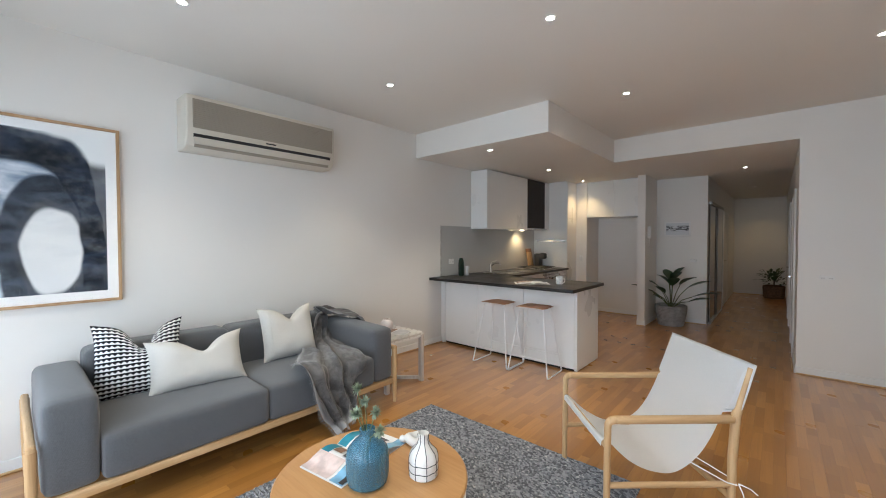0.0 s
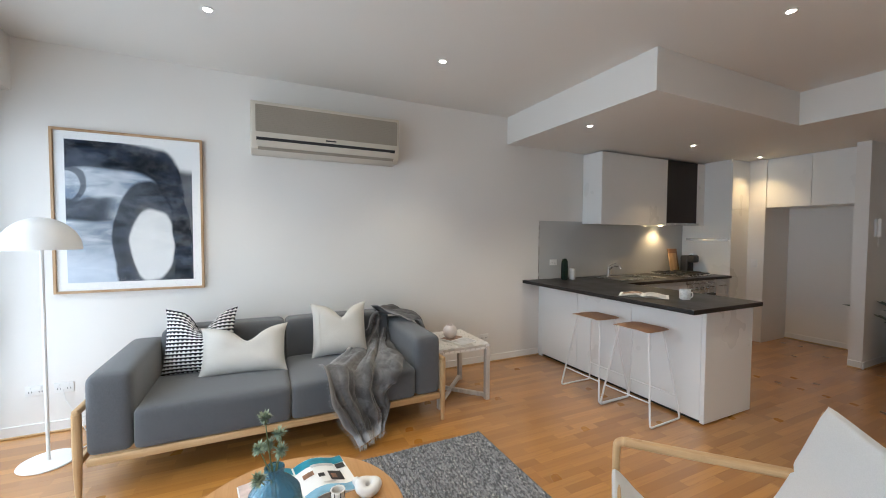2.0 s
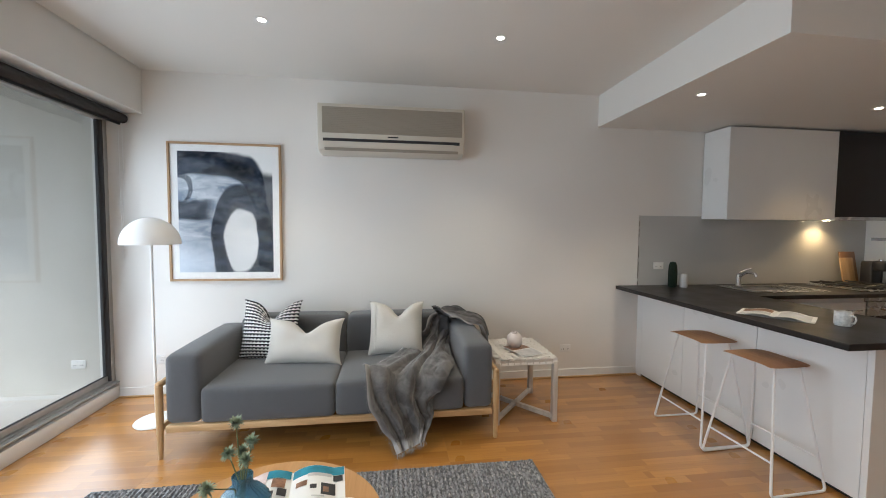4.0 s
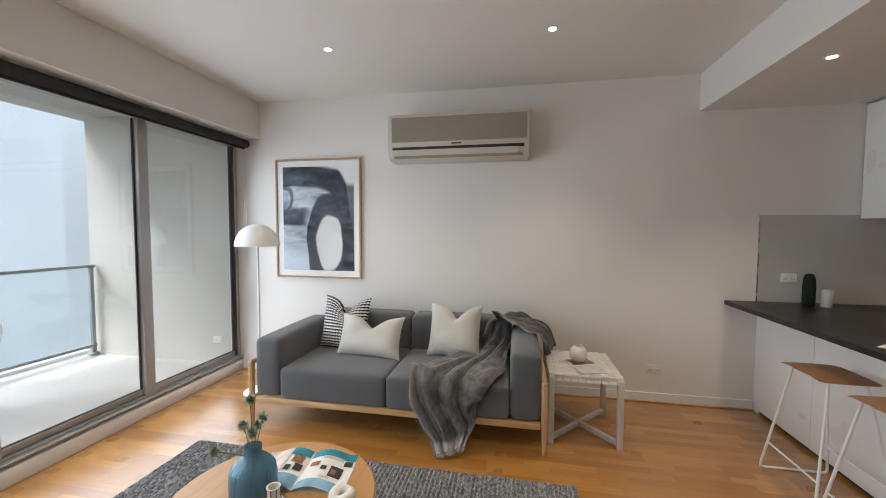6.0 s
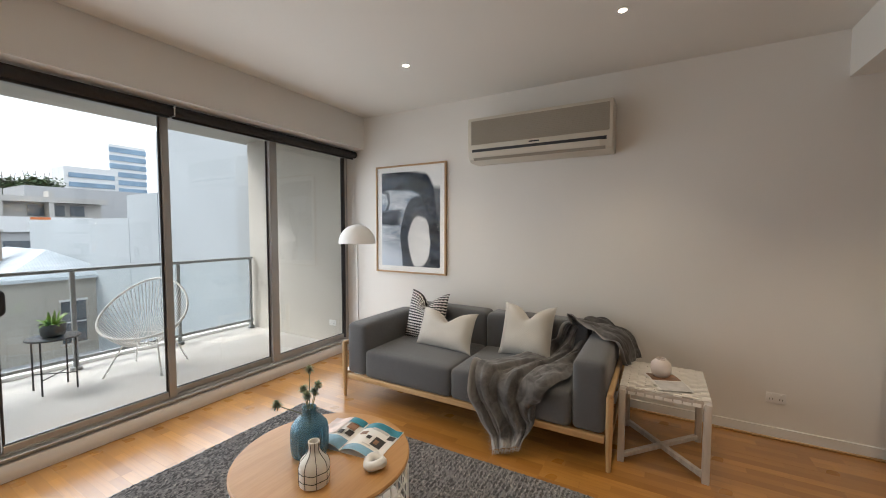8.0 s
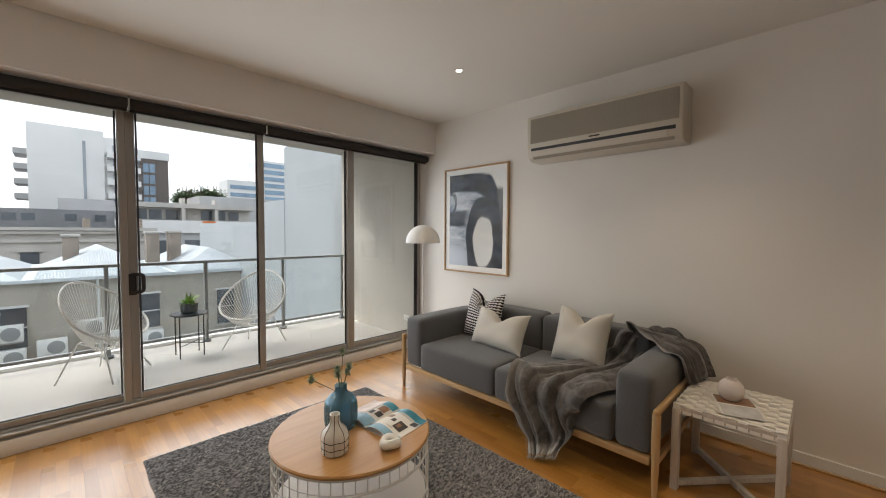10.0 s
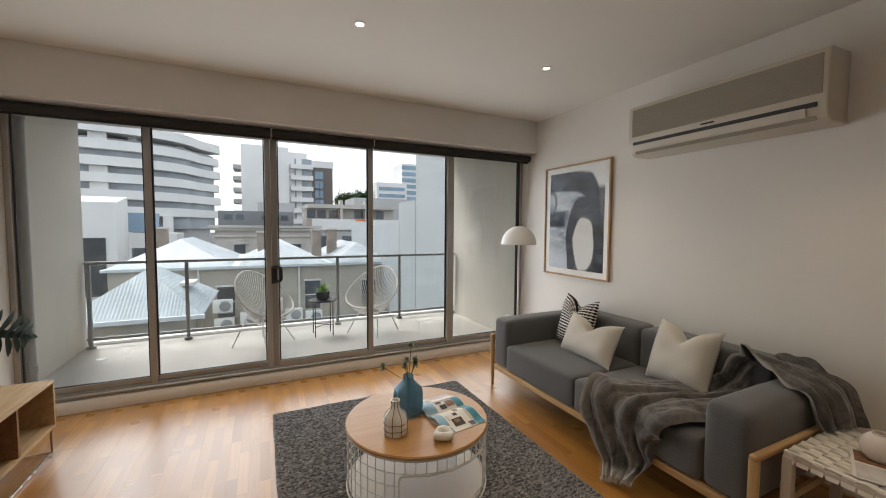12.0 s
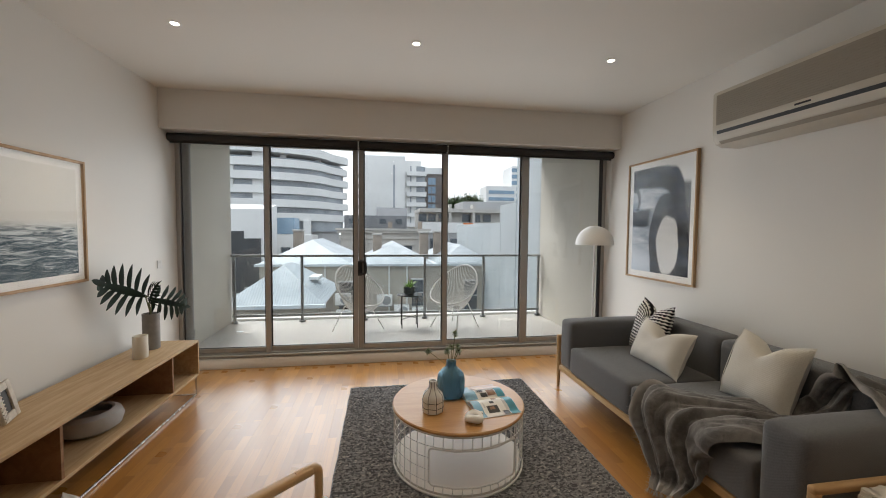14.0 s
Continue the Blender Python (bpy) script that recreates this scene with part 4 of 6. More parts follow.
gt = thing("glass_office_tower", pose(-52, -150, GZ), "distant white office tower with blue glass bands", "building")
part("lower_block", box(B(), (-4, -10, 0), (9, 0, 27)), WHITEBLDG, gt)
part("tower", box(B(), (-12, -12, 0), (-2, -0.5, 35.5)), WHITEBLDG, gt)
for i in range(6):
    part("glass_band", box(B(), (-12.1, -0.5, 20 + i * 2.6), (-2.0, -0.3, 21.6 + i * 2.6)), BLUEGLASS, gt)
    if i < 2:
        part("glass_band", box(B(), (-3, 0, 21 + i * 2.8), (8, 0.2, 22.4 + i * 2.8)), BLUEGLASS, gt)


def tree(x, y, h, spread, seed):
    r = random.Random(seed)
    t = thing("tree", pose(x, y, GZ), "dense dark green tree behind the roofs", "tree", "far trees")
    tb = tube(B(), [(0, 0, 0), (0.1, 0, h * 0.35), (0.2, 0.1, h * 0.75)], lambda s: 0.35 - 0.22 * s, 8)
    for i in range(5):
        a = i * 1.3
        tube(tb, [(0.1, 0, h * 0.45), (spread * 0.3 * math.cos(a), spread * 0.3 * math.sin(a), h * 0.65), (spread * 0.6 * math.cos(a), spread * 0.5 * math.sin(a), h * 0.85)], lambda s: 0.16 - 0.12 * s, 6)
    part("trunk", tb, BARK, t)
    cr = B()
    for i in range(420):
        a, b = r.uniform(0, math.tau), r.uniform(-0.4, 1.3)
        k = r.uniform(0.45, 1.0) * spread * (1 + 0.25 * math.sin(3 * a))
        p = Vector((k * math.cos(a) * math.cos(b), k * math.sin(a) * math.cos(b) * 0.8, h * 0.72 + 0.62 * k * math.sin(b)))
        for j in range(5):
            q = p + Vector((r.gauss(0, 0.35), r.gauss(0, 0.35), r.gauss(0, 0.3)))
            leaf_blade(cr, q, q + Vector((r.uniform(-0.5, 0.5), r.uniform(-0.5, 0.5), r.uniform(-0.3, 0.4))), 0.34, 0.05, 2)
    part("crown", cr, TREELEAF, t)


tree(-15.4, -74, 18.9, 2.0, 3)
tree(-18.6, -74, 19.5, 2.3, 4)

# ---- sofa ----
sofa = thing("sofa", pose(0, 0, 0), "grey wool two seat sofa on a pale oak frame", "sofa")
SX0, SX1, SY0, SY1, SYM = -3.16, -2.205, 0.235, 2.44, 1.32
for y0, y1 in ((SY0, 0.455), (2.225, SY1)):
    part("armrest", soft_box(B(), (SX0 + 0.02, y0, 0.225), (SX1 - 0.015, y1, 0.69), 0.045, 12, (0.006, 0.004, 0.012)), SOFA, sofa)
for y0, y1 in ((0.457, SYM - 0.001), (SYM + 0.001, 2.223)):
    part("seat_cushion", soft_box(B(), (-2.93, y0, 0.227), (SX1, y1, 0.468), 0.035, 14, (0.008, 0.002, 0.014)), SOFA, sofa)
    part("back_cushion", soft_box(B(), (SX0 + 0.01, y0, 0.23), (-2.90, y1, 0.772), 0.05, 14, (0.012, 0.002, 0.008)), SOFA, sofa)
part("front_rail", rbox(B(), (SX1 - 0.045, 0.245, 0.178), (SX1 - 0.005, 2.435, 0.226), 0.008), OAK, sofa)
part("back_rail", rbox(B(), (SX0, 0.245, 0.178), (SX0 + 0.04, 2.435, 0.226), 0.008), OAK, sofa)
for y in (0.205, 2.462):
    for x in (SX0 + 0.02, SX1 - 0.022):
        part("leg", tube(B(), [(x, y, 0), (x, y, 0.15), (x, y, 0.30), (x, y, 0.485)], lambda s: 0.014 + 0.009 * min(1, s * 2), 12), OAKZ, sofa)
    part("side_rail", rbox(B(), (SX0 + 0.0, y - 0.018, 0.477), (SX1, y + 0.018, 0.515), 0.012, 3), OAKX, sofa)
    part("lower_side_rail", rbox(B(), (SX0 + 0.04, y - 0.012, 0.18), (SX1 - 0.04, y + 0.012, 0.222), 0.006), OAKX, sofa)


def pillow(name, m, w, h, depth, material, label, chop=0.12, piping=False):
    """A scatter cushion with pointed corners and a dent chopped into its top."""
    bm = B()
    def face(sgn):
        def fn(u, v):
            x, y = u * 2 - 1, v * 2 - 1
            pin = 1 - 0.15 * (1 - abs(y) ** 3) * abs(x) ** 2 * 0.6
            pinv = 1 - 0.15 * (1 - abs(x) ** 3) * abs(y) ** 2 * 0.6
            fat = max(0.0, (1 - x ** 4) * (1 - y ** 4)) ** 0.7
            dent = chop * math.exp(-(abs(x - 0.08) / 0.30) ** 1.5) * max(0, (y + 0.2) / 1.2) ** 2
            px, pz = x * w / 2 * pin, y * h / 2 * pinv - dent
            t = depth / 2 * fat * (1 - 0.55 * math.exp(-(x / 0.28) ** 2) * max(0, y) ** 2)
            t += 0.011 * noise.noise(Vector((px * 9, pz * 9, sgn * 3 + w))) * fat
            return Vector((px, sgn * t, pz + h / 2))
        return fn
    sheet(bm, 26, 26, face(1))
    sheet(bm, 26, 26, face(-1))
    bmesh.ops.remove_doubles(bm, verts=bm.verts[:], dist=0.0004)
    bmesh.ops.recalc_face_normals(bm, faces=bm.faces[:])
    o = thing(name, m, label, "cushion", "sofa cushions")
    part("cover", bm, material, o)
    if piping:
        for x in (-w * 0.36,):
            part("seam", tube(B(), [(x, -depth * 0.5 * max(0.0, (1 - (x * 2 / w) ** 4) * (1 - (t * 2 - 1) ** 4)) ** 0.62 - 0.001, t * h) for t in [0.08 + 0.84 * i / 12 for i in range(13)]], 0.0025, 6), LINEN, o)
    return o


pillow("scatter_cushion", pose(-2.76, 0.71, 0.445, -15, 0, 80), 0.49, 0.50, 0.17, SCALLOP, "black and white scallop patterned cushion on the sofa", 0.20)
pillow("scatter_cushion", pose(-2.60, 1.02, 0.458, -24, 0, 86), 0.60, 0.37, 0.19, LINEN, "cream lumbar cushion leaning on the patterned cushion", 0.13)
pillow("scatter_cushion", pose(-2.72, 1.74, 0.468, -20, 0, 86), 0.47, 0.46, 0.20, BOUCLE, "square off-white cushion with a stitched seam", 0.12, True)


def throw():
    """A long loosely gathered blanket from behind the arm, over the seat, down the front."""
    path = [Vector(p) for p in ((-2.90, 2.515, 0.50), (-2.91, 2.475, 0.65), (-2.92, 2.36, 0.685), (-2.95, 2.24, 0.715), (-2.96, 2.13, 0.70), (-2.88, 2.10, 0.53), (-2.74, 2.04, 0.475), (-2.52, 1.95, 0.47), (-2.32, 1.86, 0.47), (-2.19, 1.81, 0.44), (-2.165, 1.79, 0.33), (-2.16, 1.80, 0.20), (-2.145, 1.83, 0.10), (-2.10, 1.85, 0.03))]
    widths = (0.16, 0.18, 0.18, 0.17, 0.15, 0.14, 0.17, 0.23, 0.27, 0.27, 0.24, 0.19, 0.14, 0.10)
    n = len(path) - 1
    def at(u, seq):
        f = min(n - 1e-6, u * n)
        i = int(f)
        t = f - i
        p = [seq[max(0, min(n, i + q))] for q in (-1, 0, 1, 2)]
        return 0.5 * (2 * p[1] + (p[2] - p[0]) * t + (2 * p[0] - 5 * p[1] + 4 * p[2] - p[3]) * t * t + (3 * p[1] - p[0] - 3 * p[2] + p[3]) * t ** 3)
    def fn(u, v):
        c, w = at(u, path), at(u, widths)
        tan = (at(min(1, u + 0.02), path) - at(max(0, u - 0.02), path)).normalized()
        side = Vector((-0.25, 1, 0)) if u > 0.42 else Vector((-1, 0.2, 0)).lerp(Vector((-0.25, 1, 0)), min(1, max(0, (u - 0.15) / 0.27)))
        side = (side - tan * side.dot(tan)).normalized()
        nrm = tan.cross(side)
        out = Vector((0.45, -0.1, 1)) if u < 0.72 else Vector((1, -0.05, 0.25))
        if nrm.dot(out) < 0:
            nrm = -nrm
        x = v * 2 - 1
        turn = x * 4.8 + 1.6 * math.sin(u * 4.2) + 0.8
        turn += 1.5 * noise.noise(Vector((x * 1.4, u * 5.5, 9)))
        fold = abs(math.sin(turn)) ** 0.9 + 0.28 * abs(math.sin(turn * 2.1 + 6 * u + 2 * noise.noise(Vector((x * 3, u * 9, 6))))) + 0.3 * noise.noise(Vector((x * 2, u * 6, 4)))
        lift = 0.004 + 0.046 * fold + 0.010 * noise.noise(Vector((x * 5, u * 16, 3))) + 0.004 * noise.noise(Vector((x * 14, u * 40, 1)))
        edge = 0.05 * noise.noise(Vector((u * 14, 1.7 if x > 0 else 5.1, 0))) * abs(x)
        droop = -0.05 * (1 - x) / 2 * max(0, (u - 0.62)) * 2
        return c + side * (x * w * (1 + edge * 3) - 0.02 * math.sin(u * 20)) + nrm * max(0.004, lift) + Vector((0, 0, droop))
    bm = sheet(B(), 150, 84, fn)
    t = thing("throw_blanket", pose(0, 0, 0.024), "crumpled grey brushed wool throw draped over the sofa arm and seat", "blanket")
    part("cloth", bm, THROW, t)
    fr = B()
    r = random.Random(5)
    for i in range(110):
        v = i / 109
        p = fn(1.0, v)
        leaf_blade(fr, p, p + Vector((r.uniform(0.0, 0.03), r.uniform(-0.015, 0.015), -0.02 - r.uniform(0, 0.012))), 0.003, 0.0, 2)
    for i in range(150):
        u = 0.55 + 0.45 * i / 149
        p = fn(u, 0.0)
        leaf_blade(fr, p, p + Vector((r.uniform(-0.01, 0.01), -0.012 - r.uniform(0, 0.016), -r.uniform(0.004, 0.02))), 0.003, 0.0, 2)
    part("fringe", fr, THROW, t)


throw()

# ---- floor lamp ----
lamp = thing("floor_lamp", pose(-2.77, -0.125, 0), "white floor lamp with a dome shade and round base", "floor lamp")
part("base", lathe(B(), [(0, 0), (0.145, 0), (0.15, 0.006), (0.145, 0.013), (0.02, 0.016), (0, 0.016)], 40), WHITEMETAL, lamp)
part("pole", rod(B(), (0, 0, 0.014), (0, 0, 1.475), 0.010, seg=14), WHITEMETAL, lamp)
part("shade", lathe(B(), [(0.195 * math.sin(a), 1.39 + 0.205 * math.cos(a)) for a in [i * math.pi / 36 for i in range(19)]] + [(0.19, 1.391)] + [(0.19 * math.sin(a), 1.39 + 0.199 * math.cos(a)) for a in [i * math.pi / 36 for i in range(17, -1, -1)]], 40), WHITEMETAL, lamp)
part("switch", rod(B(), (0, 0, 1.385), (0, 0, 1.405), 0.016), WHITEMETAL, lamp)
solo("lamp_cable", tube(B(), [(-2.80, -0.10, 0.006), (-2.90, 0.02, 0.006), (-3.05, 0.05, 0.006), (-3.16, -0.06, 0.008), (-3.21, -0.12, 0.10), (-3.235, -0.20, 0.24), (-3.245, -0.216, 0.32)], 0.003, 6), WHITEMETAL, "white lamp cable running from wall socket over the floor", "cable")


def outlet(x, y, z, nx, ny, wide=0.115, tall=0.075, label="white double power outlet on the wall"):
    rz = math.degrees(math.atan2(-nx, ny)) + 180
    o = thing("power_outlet", pose(x, y, z, 0, 0, rz), label, "outlet", "wall plates")
    part("plate", rbox(B(), (-wide / 2, -0.009, -tall / 2), (wide / 2, 0, tall / 2), 0.003, 2), GLOSSWHITE, o)
    k = 2 if wide > 0.1 else 1
    for i in range(k):
        cx = (i - (k - 1) / 2) * wide * 0.5
        part("switch", rbox(B(), (cx - 0.005, -0.013, 0.012), (cx + 0.005, -0.0085, 0.028), 0.001, 1), GLOSSWHITE, o)
        if k == 2:
            for dx in (-0.008, 0.008):
                part("socket_slot", box(B(), (cx + dx - 0.002, -0.0095, -0.014), (cx + dx + 0.002, -0.0088, -0.002)), ALUDARK, o)


outlet(W, 3.487, 0.303, 1, 0)
outlet(W, -0.375, 0.33, 1, 0)
outlet(W, -0.216, 0.33, 1, 0)
outlet(-3.30, -1.05, 0.30, 1, 0, label="white outdoor power outlet on the balcony wall")
outlet(E, -0.40, 1.177, -1, 0, 0.075, 0.075, "white light switch plate on the wall")
outlet(0.783, N, 1.07, 0, -1, 0.12, 0.04, "slim white light switch on the wall")
outlet(-0.72, 8.07, 1.10, 0, -1, 0.10, 0.05, "white light switch plate on the alcove wall")

# ---- pictures ----
def picture(name, m, w, h, art, label, mount=0.06):
    """A framed picture: local x right, z up, front towards -y."""
    o = thing(name, m, label, "picture")
    f = 0.018
    for a, b in (((0, 0), (f, h)), ((w - f, 0), (w, h))):
        part("frame_side", rbox(B(), (a[0], -0.032, a[1]), (b[0], 0, b[1]), 0.002, 1), FRAMEWOOD, o)
    for a, b in (((f, 0), (w - f, f)), ((f, h - f), (w - f, h))):
        part("frame_rail", rbox(B(), (a[0], -0.032, a[1]), (b[0], 0, b[1]), 0.002, 1), FRAMEWOOD, o)
    part("mount", box(B(), (f, -0.014, f), (w - f, -0.004, h - f)), PAPER, o, "white mount board")
    part("print", sheet(B(), 1, 1, lambda u, v: Vector((f + mount + u * (w - 2 * f - 2 * mount), -0.0145, f + mount + v * (h - 2 * f - 2 * mount)))), art, o)
    g = part("glass", box(B(), (f, -0.026, f), (w - f, -0.0235, h - f)), THINGLASS, o)
    g.visible_shadow = False
    return o


PAPER = mat("white_paper", (0.82, 0.81, 0.79), 0.7, vary=0.015)
picture("framed_painting", pose(W + 0.001, -0.25, 1.04, 0, 0, 90), 0.955, 1.235, ART, "large framed abstract painting in navy and white")
picture("framed_photograph", pose(E - 0.001, 1.81, 1.14, 0, 0, -90), 1.26, 0.86, SEA, "framed photograph of a misty grey sea", 0.05)
small_art = Nodes("small_ink_sketch")
_s = small_art.noise(small_art.co("UV", (2, 5, 1)), 2.0, 6, 0.6, 0.5)
_g = small_art.add("SeparateXYZ", Vector=small_art.co("UV"))
_d = small_art.step(small_art.f("ABSOLUTE", small_art.f("SUBTRACT", _g.outputs[1], 0.55)), 0.12, 0.30, 1.0, 0.0)
SKETCH = small_art.done(small_art.mix(small_art.f("MULTIPLY", small_art.step(_s, 0.45, 0.55), _d), (0.66, 0.68, 0.69), (0.05, 0.05, 0.055)), 0.7)
sk = thing("canvas_print", pose(-1.17, 8.069, 1.53), "small pale unframed print with dark brush marks", "picture")
part("canvas", rbox(B(), (0, -0.02, 0), (0.41, 0, 0.265), 0.003, 1), PAPER, sk)
part("print", sheet(B(), 1, 1, lambda u, v: Vector((0.03 + u * 0.35, -0.0205, 0.03 + v * 0.205))), SKETCH, sk)

# ---- wall air conditioner ----
ACWHITE = mat("aged_cream_plastic", (0.60, 0.555, 0.47), 0.4, vary=0.03)
ACGREY = mat("taupe_plastic_grille", (0.32, 0.285, 0.23), 0.5, vary=0.04)
ac = thing("wall_air_conditioner", pose(W, 1.066, 2.190) @ Matrix.Diagonal((1.09, 1.01, 1.02, 1)), "long cream wall air conditioner with a taupe grille", "air conditioner")
AL = 1.285
case = prism(B(), [(0.0, 0.0), (0.16, 0.0), (0.205, 0.022), (0.225, 0.06), (0.234, 0.13), (0.238, 0.385), (0.228, 0.402), (0.19, 0.412), (0.0, 0.415)], 0.004, AL - 0.004, 1)
bmesh.ops.bevel(case, geom=[e for e in case.edges if e.calc_face_angle(0) > 1.2], offset=0.012, segments=3, profile=0.5, affect="EDGES")
part("case", case, ACWHITE, ac)
part("front_grille", prism(B(), [(0.2335, 0.155), (0.2385, 0.155), (0.2425, 0.372), (0.2365, 0.372)], 0.045, AL - 0.03, 1), ACGREY, ac, "taupe slatted front grille")
for i in range(14):
    z = 0.162 + i * 0.0148
    x = 0.2385 + (z - 0.155) * 0.0184
    part("slat", rbox(B(), (x, 0.05, z), (x + 0.0028, AL - 0.035, z + 0.009), 0.001, 1), ACGREY, ac)
part("outlet_slot", prism(B(), [(0.2275, 0.086), (0.2325, 0.112), (0.2358, 0.112), (0.2315, 0.085)], 0.05, AL - 0.05, 1), BLACKMETAL, ac)
part("louvre", prism(B(), [(0.219, 0.044), (0.2262, 0.062), (0.2318, 0.088), (0.2385, 0.086), (0.2335, 0.058), (0.225, 0.038)], 0.055, AL - 0.10, 1), ACWHITE, ac)
part("louvre", prism(B(), [(0.200, 0.018), (0.219, 0.037), (0.2222, 0.036), (0.2035, 0.0145)], 0.06, AL - 0.06, 1), ACGREY, ac)
part("maker_plate", rbox(B(), (0.2345, 0.60, 0.128), (0.2375, 0.69, 0.139), 0.0005, 1), BLACKMETAL, ac)

# ---- rug ----
def rug_fn(u, v):
    x, y = -1.925 + 1.725 * u, 0.0 + 2.63 * v
    row = math.sin(y / 0.027 * math.pi) ** 2
    knot = math.sin((x / 0.045 + (0.5 if int(y / 0.027) % 2 else 0)) * math.pi) ** 2
    e = min(u * 1.725, (1 - u) * 1.725, v * 2.63, (1 - v) * 2.63)
    z = 0.004 + min(1, e / 0.015) * (0.003 + 0.013 * (row * 0.7 + knot * 0.3) + 0.003 * noise.noise(Vector((x * 30, y * 30, 0))))
    wav = 0.006 * noise.noise(Vector((x * 5, y * 5, 2)))
    return Vector((x + wav * (0.4 + abs(u - 0.5)), y + wav * 0.6, z))


solo("rug", box(sheet(B(), 190, 430, rug_fn), (-1.923, 0.002, 0.0008), (-0.202, 2.628, 0.0042)), WOOL, "chunky braided grey wool rug under the coffee table", "rug")

# ---- coffee table ----
ct = thing("coffee_table", pose(-1.0, 1.245, 0.015) @ Matrix.Diagonal((1, 1, 1.075, 1)), "round timber topped coffee table on a white wire drum", "table")
R = 0.435
part("tabletop", lathe(B(), [(0, 0.338), (R - 0.01, 0.338), (R, 0.346), (R, 0.354), (R - 0.006, 0.36), (0, 0.36)], 72), TABLETOP, ct)
for z, r in ((0.008, R - 0.008), (0.333, R - 0.012)):
    part("rim", tube(B(), [(r * math.cos(i * math.tau / 72), r * math.sin(i * math.tau / 72), z) for i in range(72)], 0.006, 8, True), WHITEMETAL, ct)
DOOR = math.radians(94)
HALF = math.radians(38)
for z in (0.075, 0.14, 0.205, 0.27):
    cut = 0.06 < z < 0.26
    a0, a1 = (DOOR + HALF, DOOR - HALF + math.tau) if cut else (0, math.tau)
    part("wire_hoop", tube(B(), [((R - 0.01) * math.cos(a0 + (a1 - a0) * i / 60), (R - 0.01) * math.sin(a0 + (a1 - a0) * i / 60), z) for i in range(61 if cut else 60)], 0.0028, 6, not cut), WHITEMETAL, ct)
for i in range(48):
    a = i * math.tau / 48
    d = (a - DOOR + math.pi) % math.tau - math.pi
    c, s = (R - 0.01) * math.cos(a), (R - 0.01) * math.sin(a)
    for z0, z1 in (((0.01, 0.062), (0.262, 0.332)) if abs(d) < HALF else ((0.01, 0.332),)):
        part("wire", rod(B(), (c, s, z0), (c, s, z1), 0.0028, seg=6), WHITEMETAL, ct)
ring = []
for i in range(4):
    for j in range(9):
        ca, cz = (HALF - 0.06) * (1 if i in (0, 1) else -1), (0.262 - 0.025 if i in (0, 3) else 0.062 + 0.025)
        q = math.radians([90, 0, -90, -180][i] - j * 11.25)
        ring.append(((DOOR + ca + 0.06 * math.cos(q)), cz + 0.025 * math.sin(q)))
full = []
for (a0, z0), (a1, z1) in zip(ring, ring[1:] + ring[:1]):
    for j in range(4):
        full.append((a0 + (a1 - a0) * j / 4, z0 + (z1 - z0) * j / 4))
part("opening_hoop", tube(B(), [((R - 0.008) * math.cos(a), (R - 0.008) * math.sin(a), z) for a, z in full], 0.006, 8, True), WHITEMETAL, ct)
part("lower_shelf", lathe(B(), [(0, 0.004), (R - 0.02, 0.004), (R - 0.02, 0.02), (0, 0.02)], 60), mat("white_laminate_shelf", (0.78, 0.74, 0.69), 0.5, vary=0.03), ct)
TZ = 0.4025

VASEGLASS = Nodes("frosted_blue_glass")
VASEGLASS.p.inputs["Transmission Weight"].default_value = 0.8
VASEGLASS = VASEGLASS.done((0.22, 0.47, 0.62), 0.2)
vz = thing("blue_vase", pose(-0.962, 1.185, TZ), "ribbed frosted blue glass vase holding dried thistles", "vase")
part("body", lathe(B(), [(0.0, 0.0), (0.07, 0.0), (0.084, 0.012), (0.09, 0.05), (0.091, 0.12), (0.085, 0.155), (0.06, 0.187), (0.038, 0.203), (0.032, 0.218), (0.034, 0.245), (0.029, 0.245), (0.027, 0.215), (0.032, 0.2), (0.076, 0.15), (0.083, 0.05), (0.066, 0.01), (0, 0.008)], 156, flute=0.035, flutes=26), VASEGLASS, vz)
r = random.Random(11)
for tip in ((-0.03, -0.03, 0.42), (-0.04, 0.02, 0.345), (0.03, 0.02, 0.315), (-0.01, -0.05, 0.32), (0.15, -0.05, 0.30), (-0.055, -0.02, 0.30)):
    tip = Vector(tip)
    st = part("stem", tube(B(), [(0, 0, 0.03), (tip.x * 0.25, tip.y * 0.25, 0.22), tip], 0.0022, 6), STEM, vz)
    hd = B()
    for i in range(110):
        d = Vector((r.gauss(0, 1), r.gauss(0, 1), r.gauss(0.2, 1))).normalized()
        leaf_blade(hd, tip + d * 0.003, tip + d * r.uniform(0.016, 0.034), 0.007, 0.0, 3)
    part("thistle_head", hd, SAGE, st)

bt = thing("grid_bottle", pose(-0.812, 1.385, TZ), "white ceramic bottle with black painted grid lines", "vase")
prof = [(q * 1.08, z * 1.06) for q, z in ((0.0, 0.0), (0.05, 0.0), (0.06, 0.008), (0.062, 0.04), (0.062, 0.085), (0.055, 0.108), (0.034, 0.13), (0.024, 0.145), (0.021, 0.16), (0.024, 0.185), (0.019, 0.185), (0.016, 0.16), (0.02, 0.14), (0.0, 0.12))]
part("body", lathe(B(), prof, 40), mat("white_glazed_ceramic", (0.78, 0.76, 0.72), 0.3, vary=0.03, coat=0.3), bt)
INK = mat("black_painted_line", (0.012, 0.012, 0.013), 0.4)
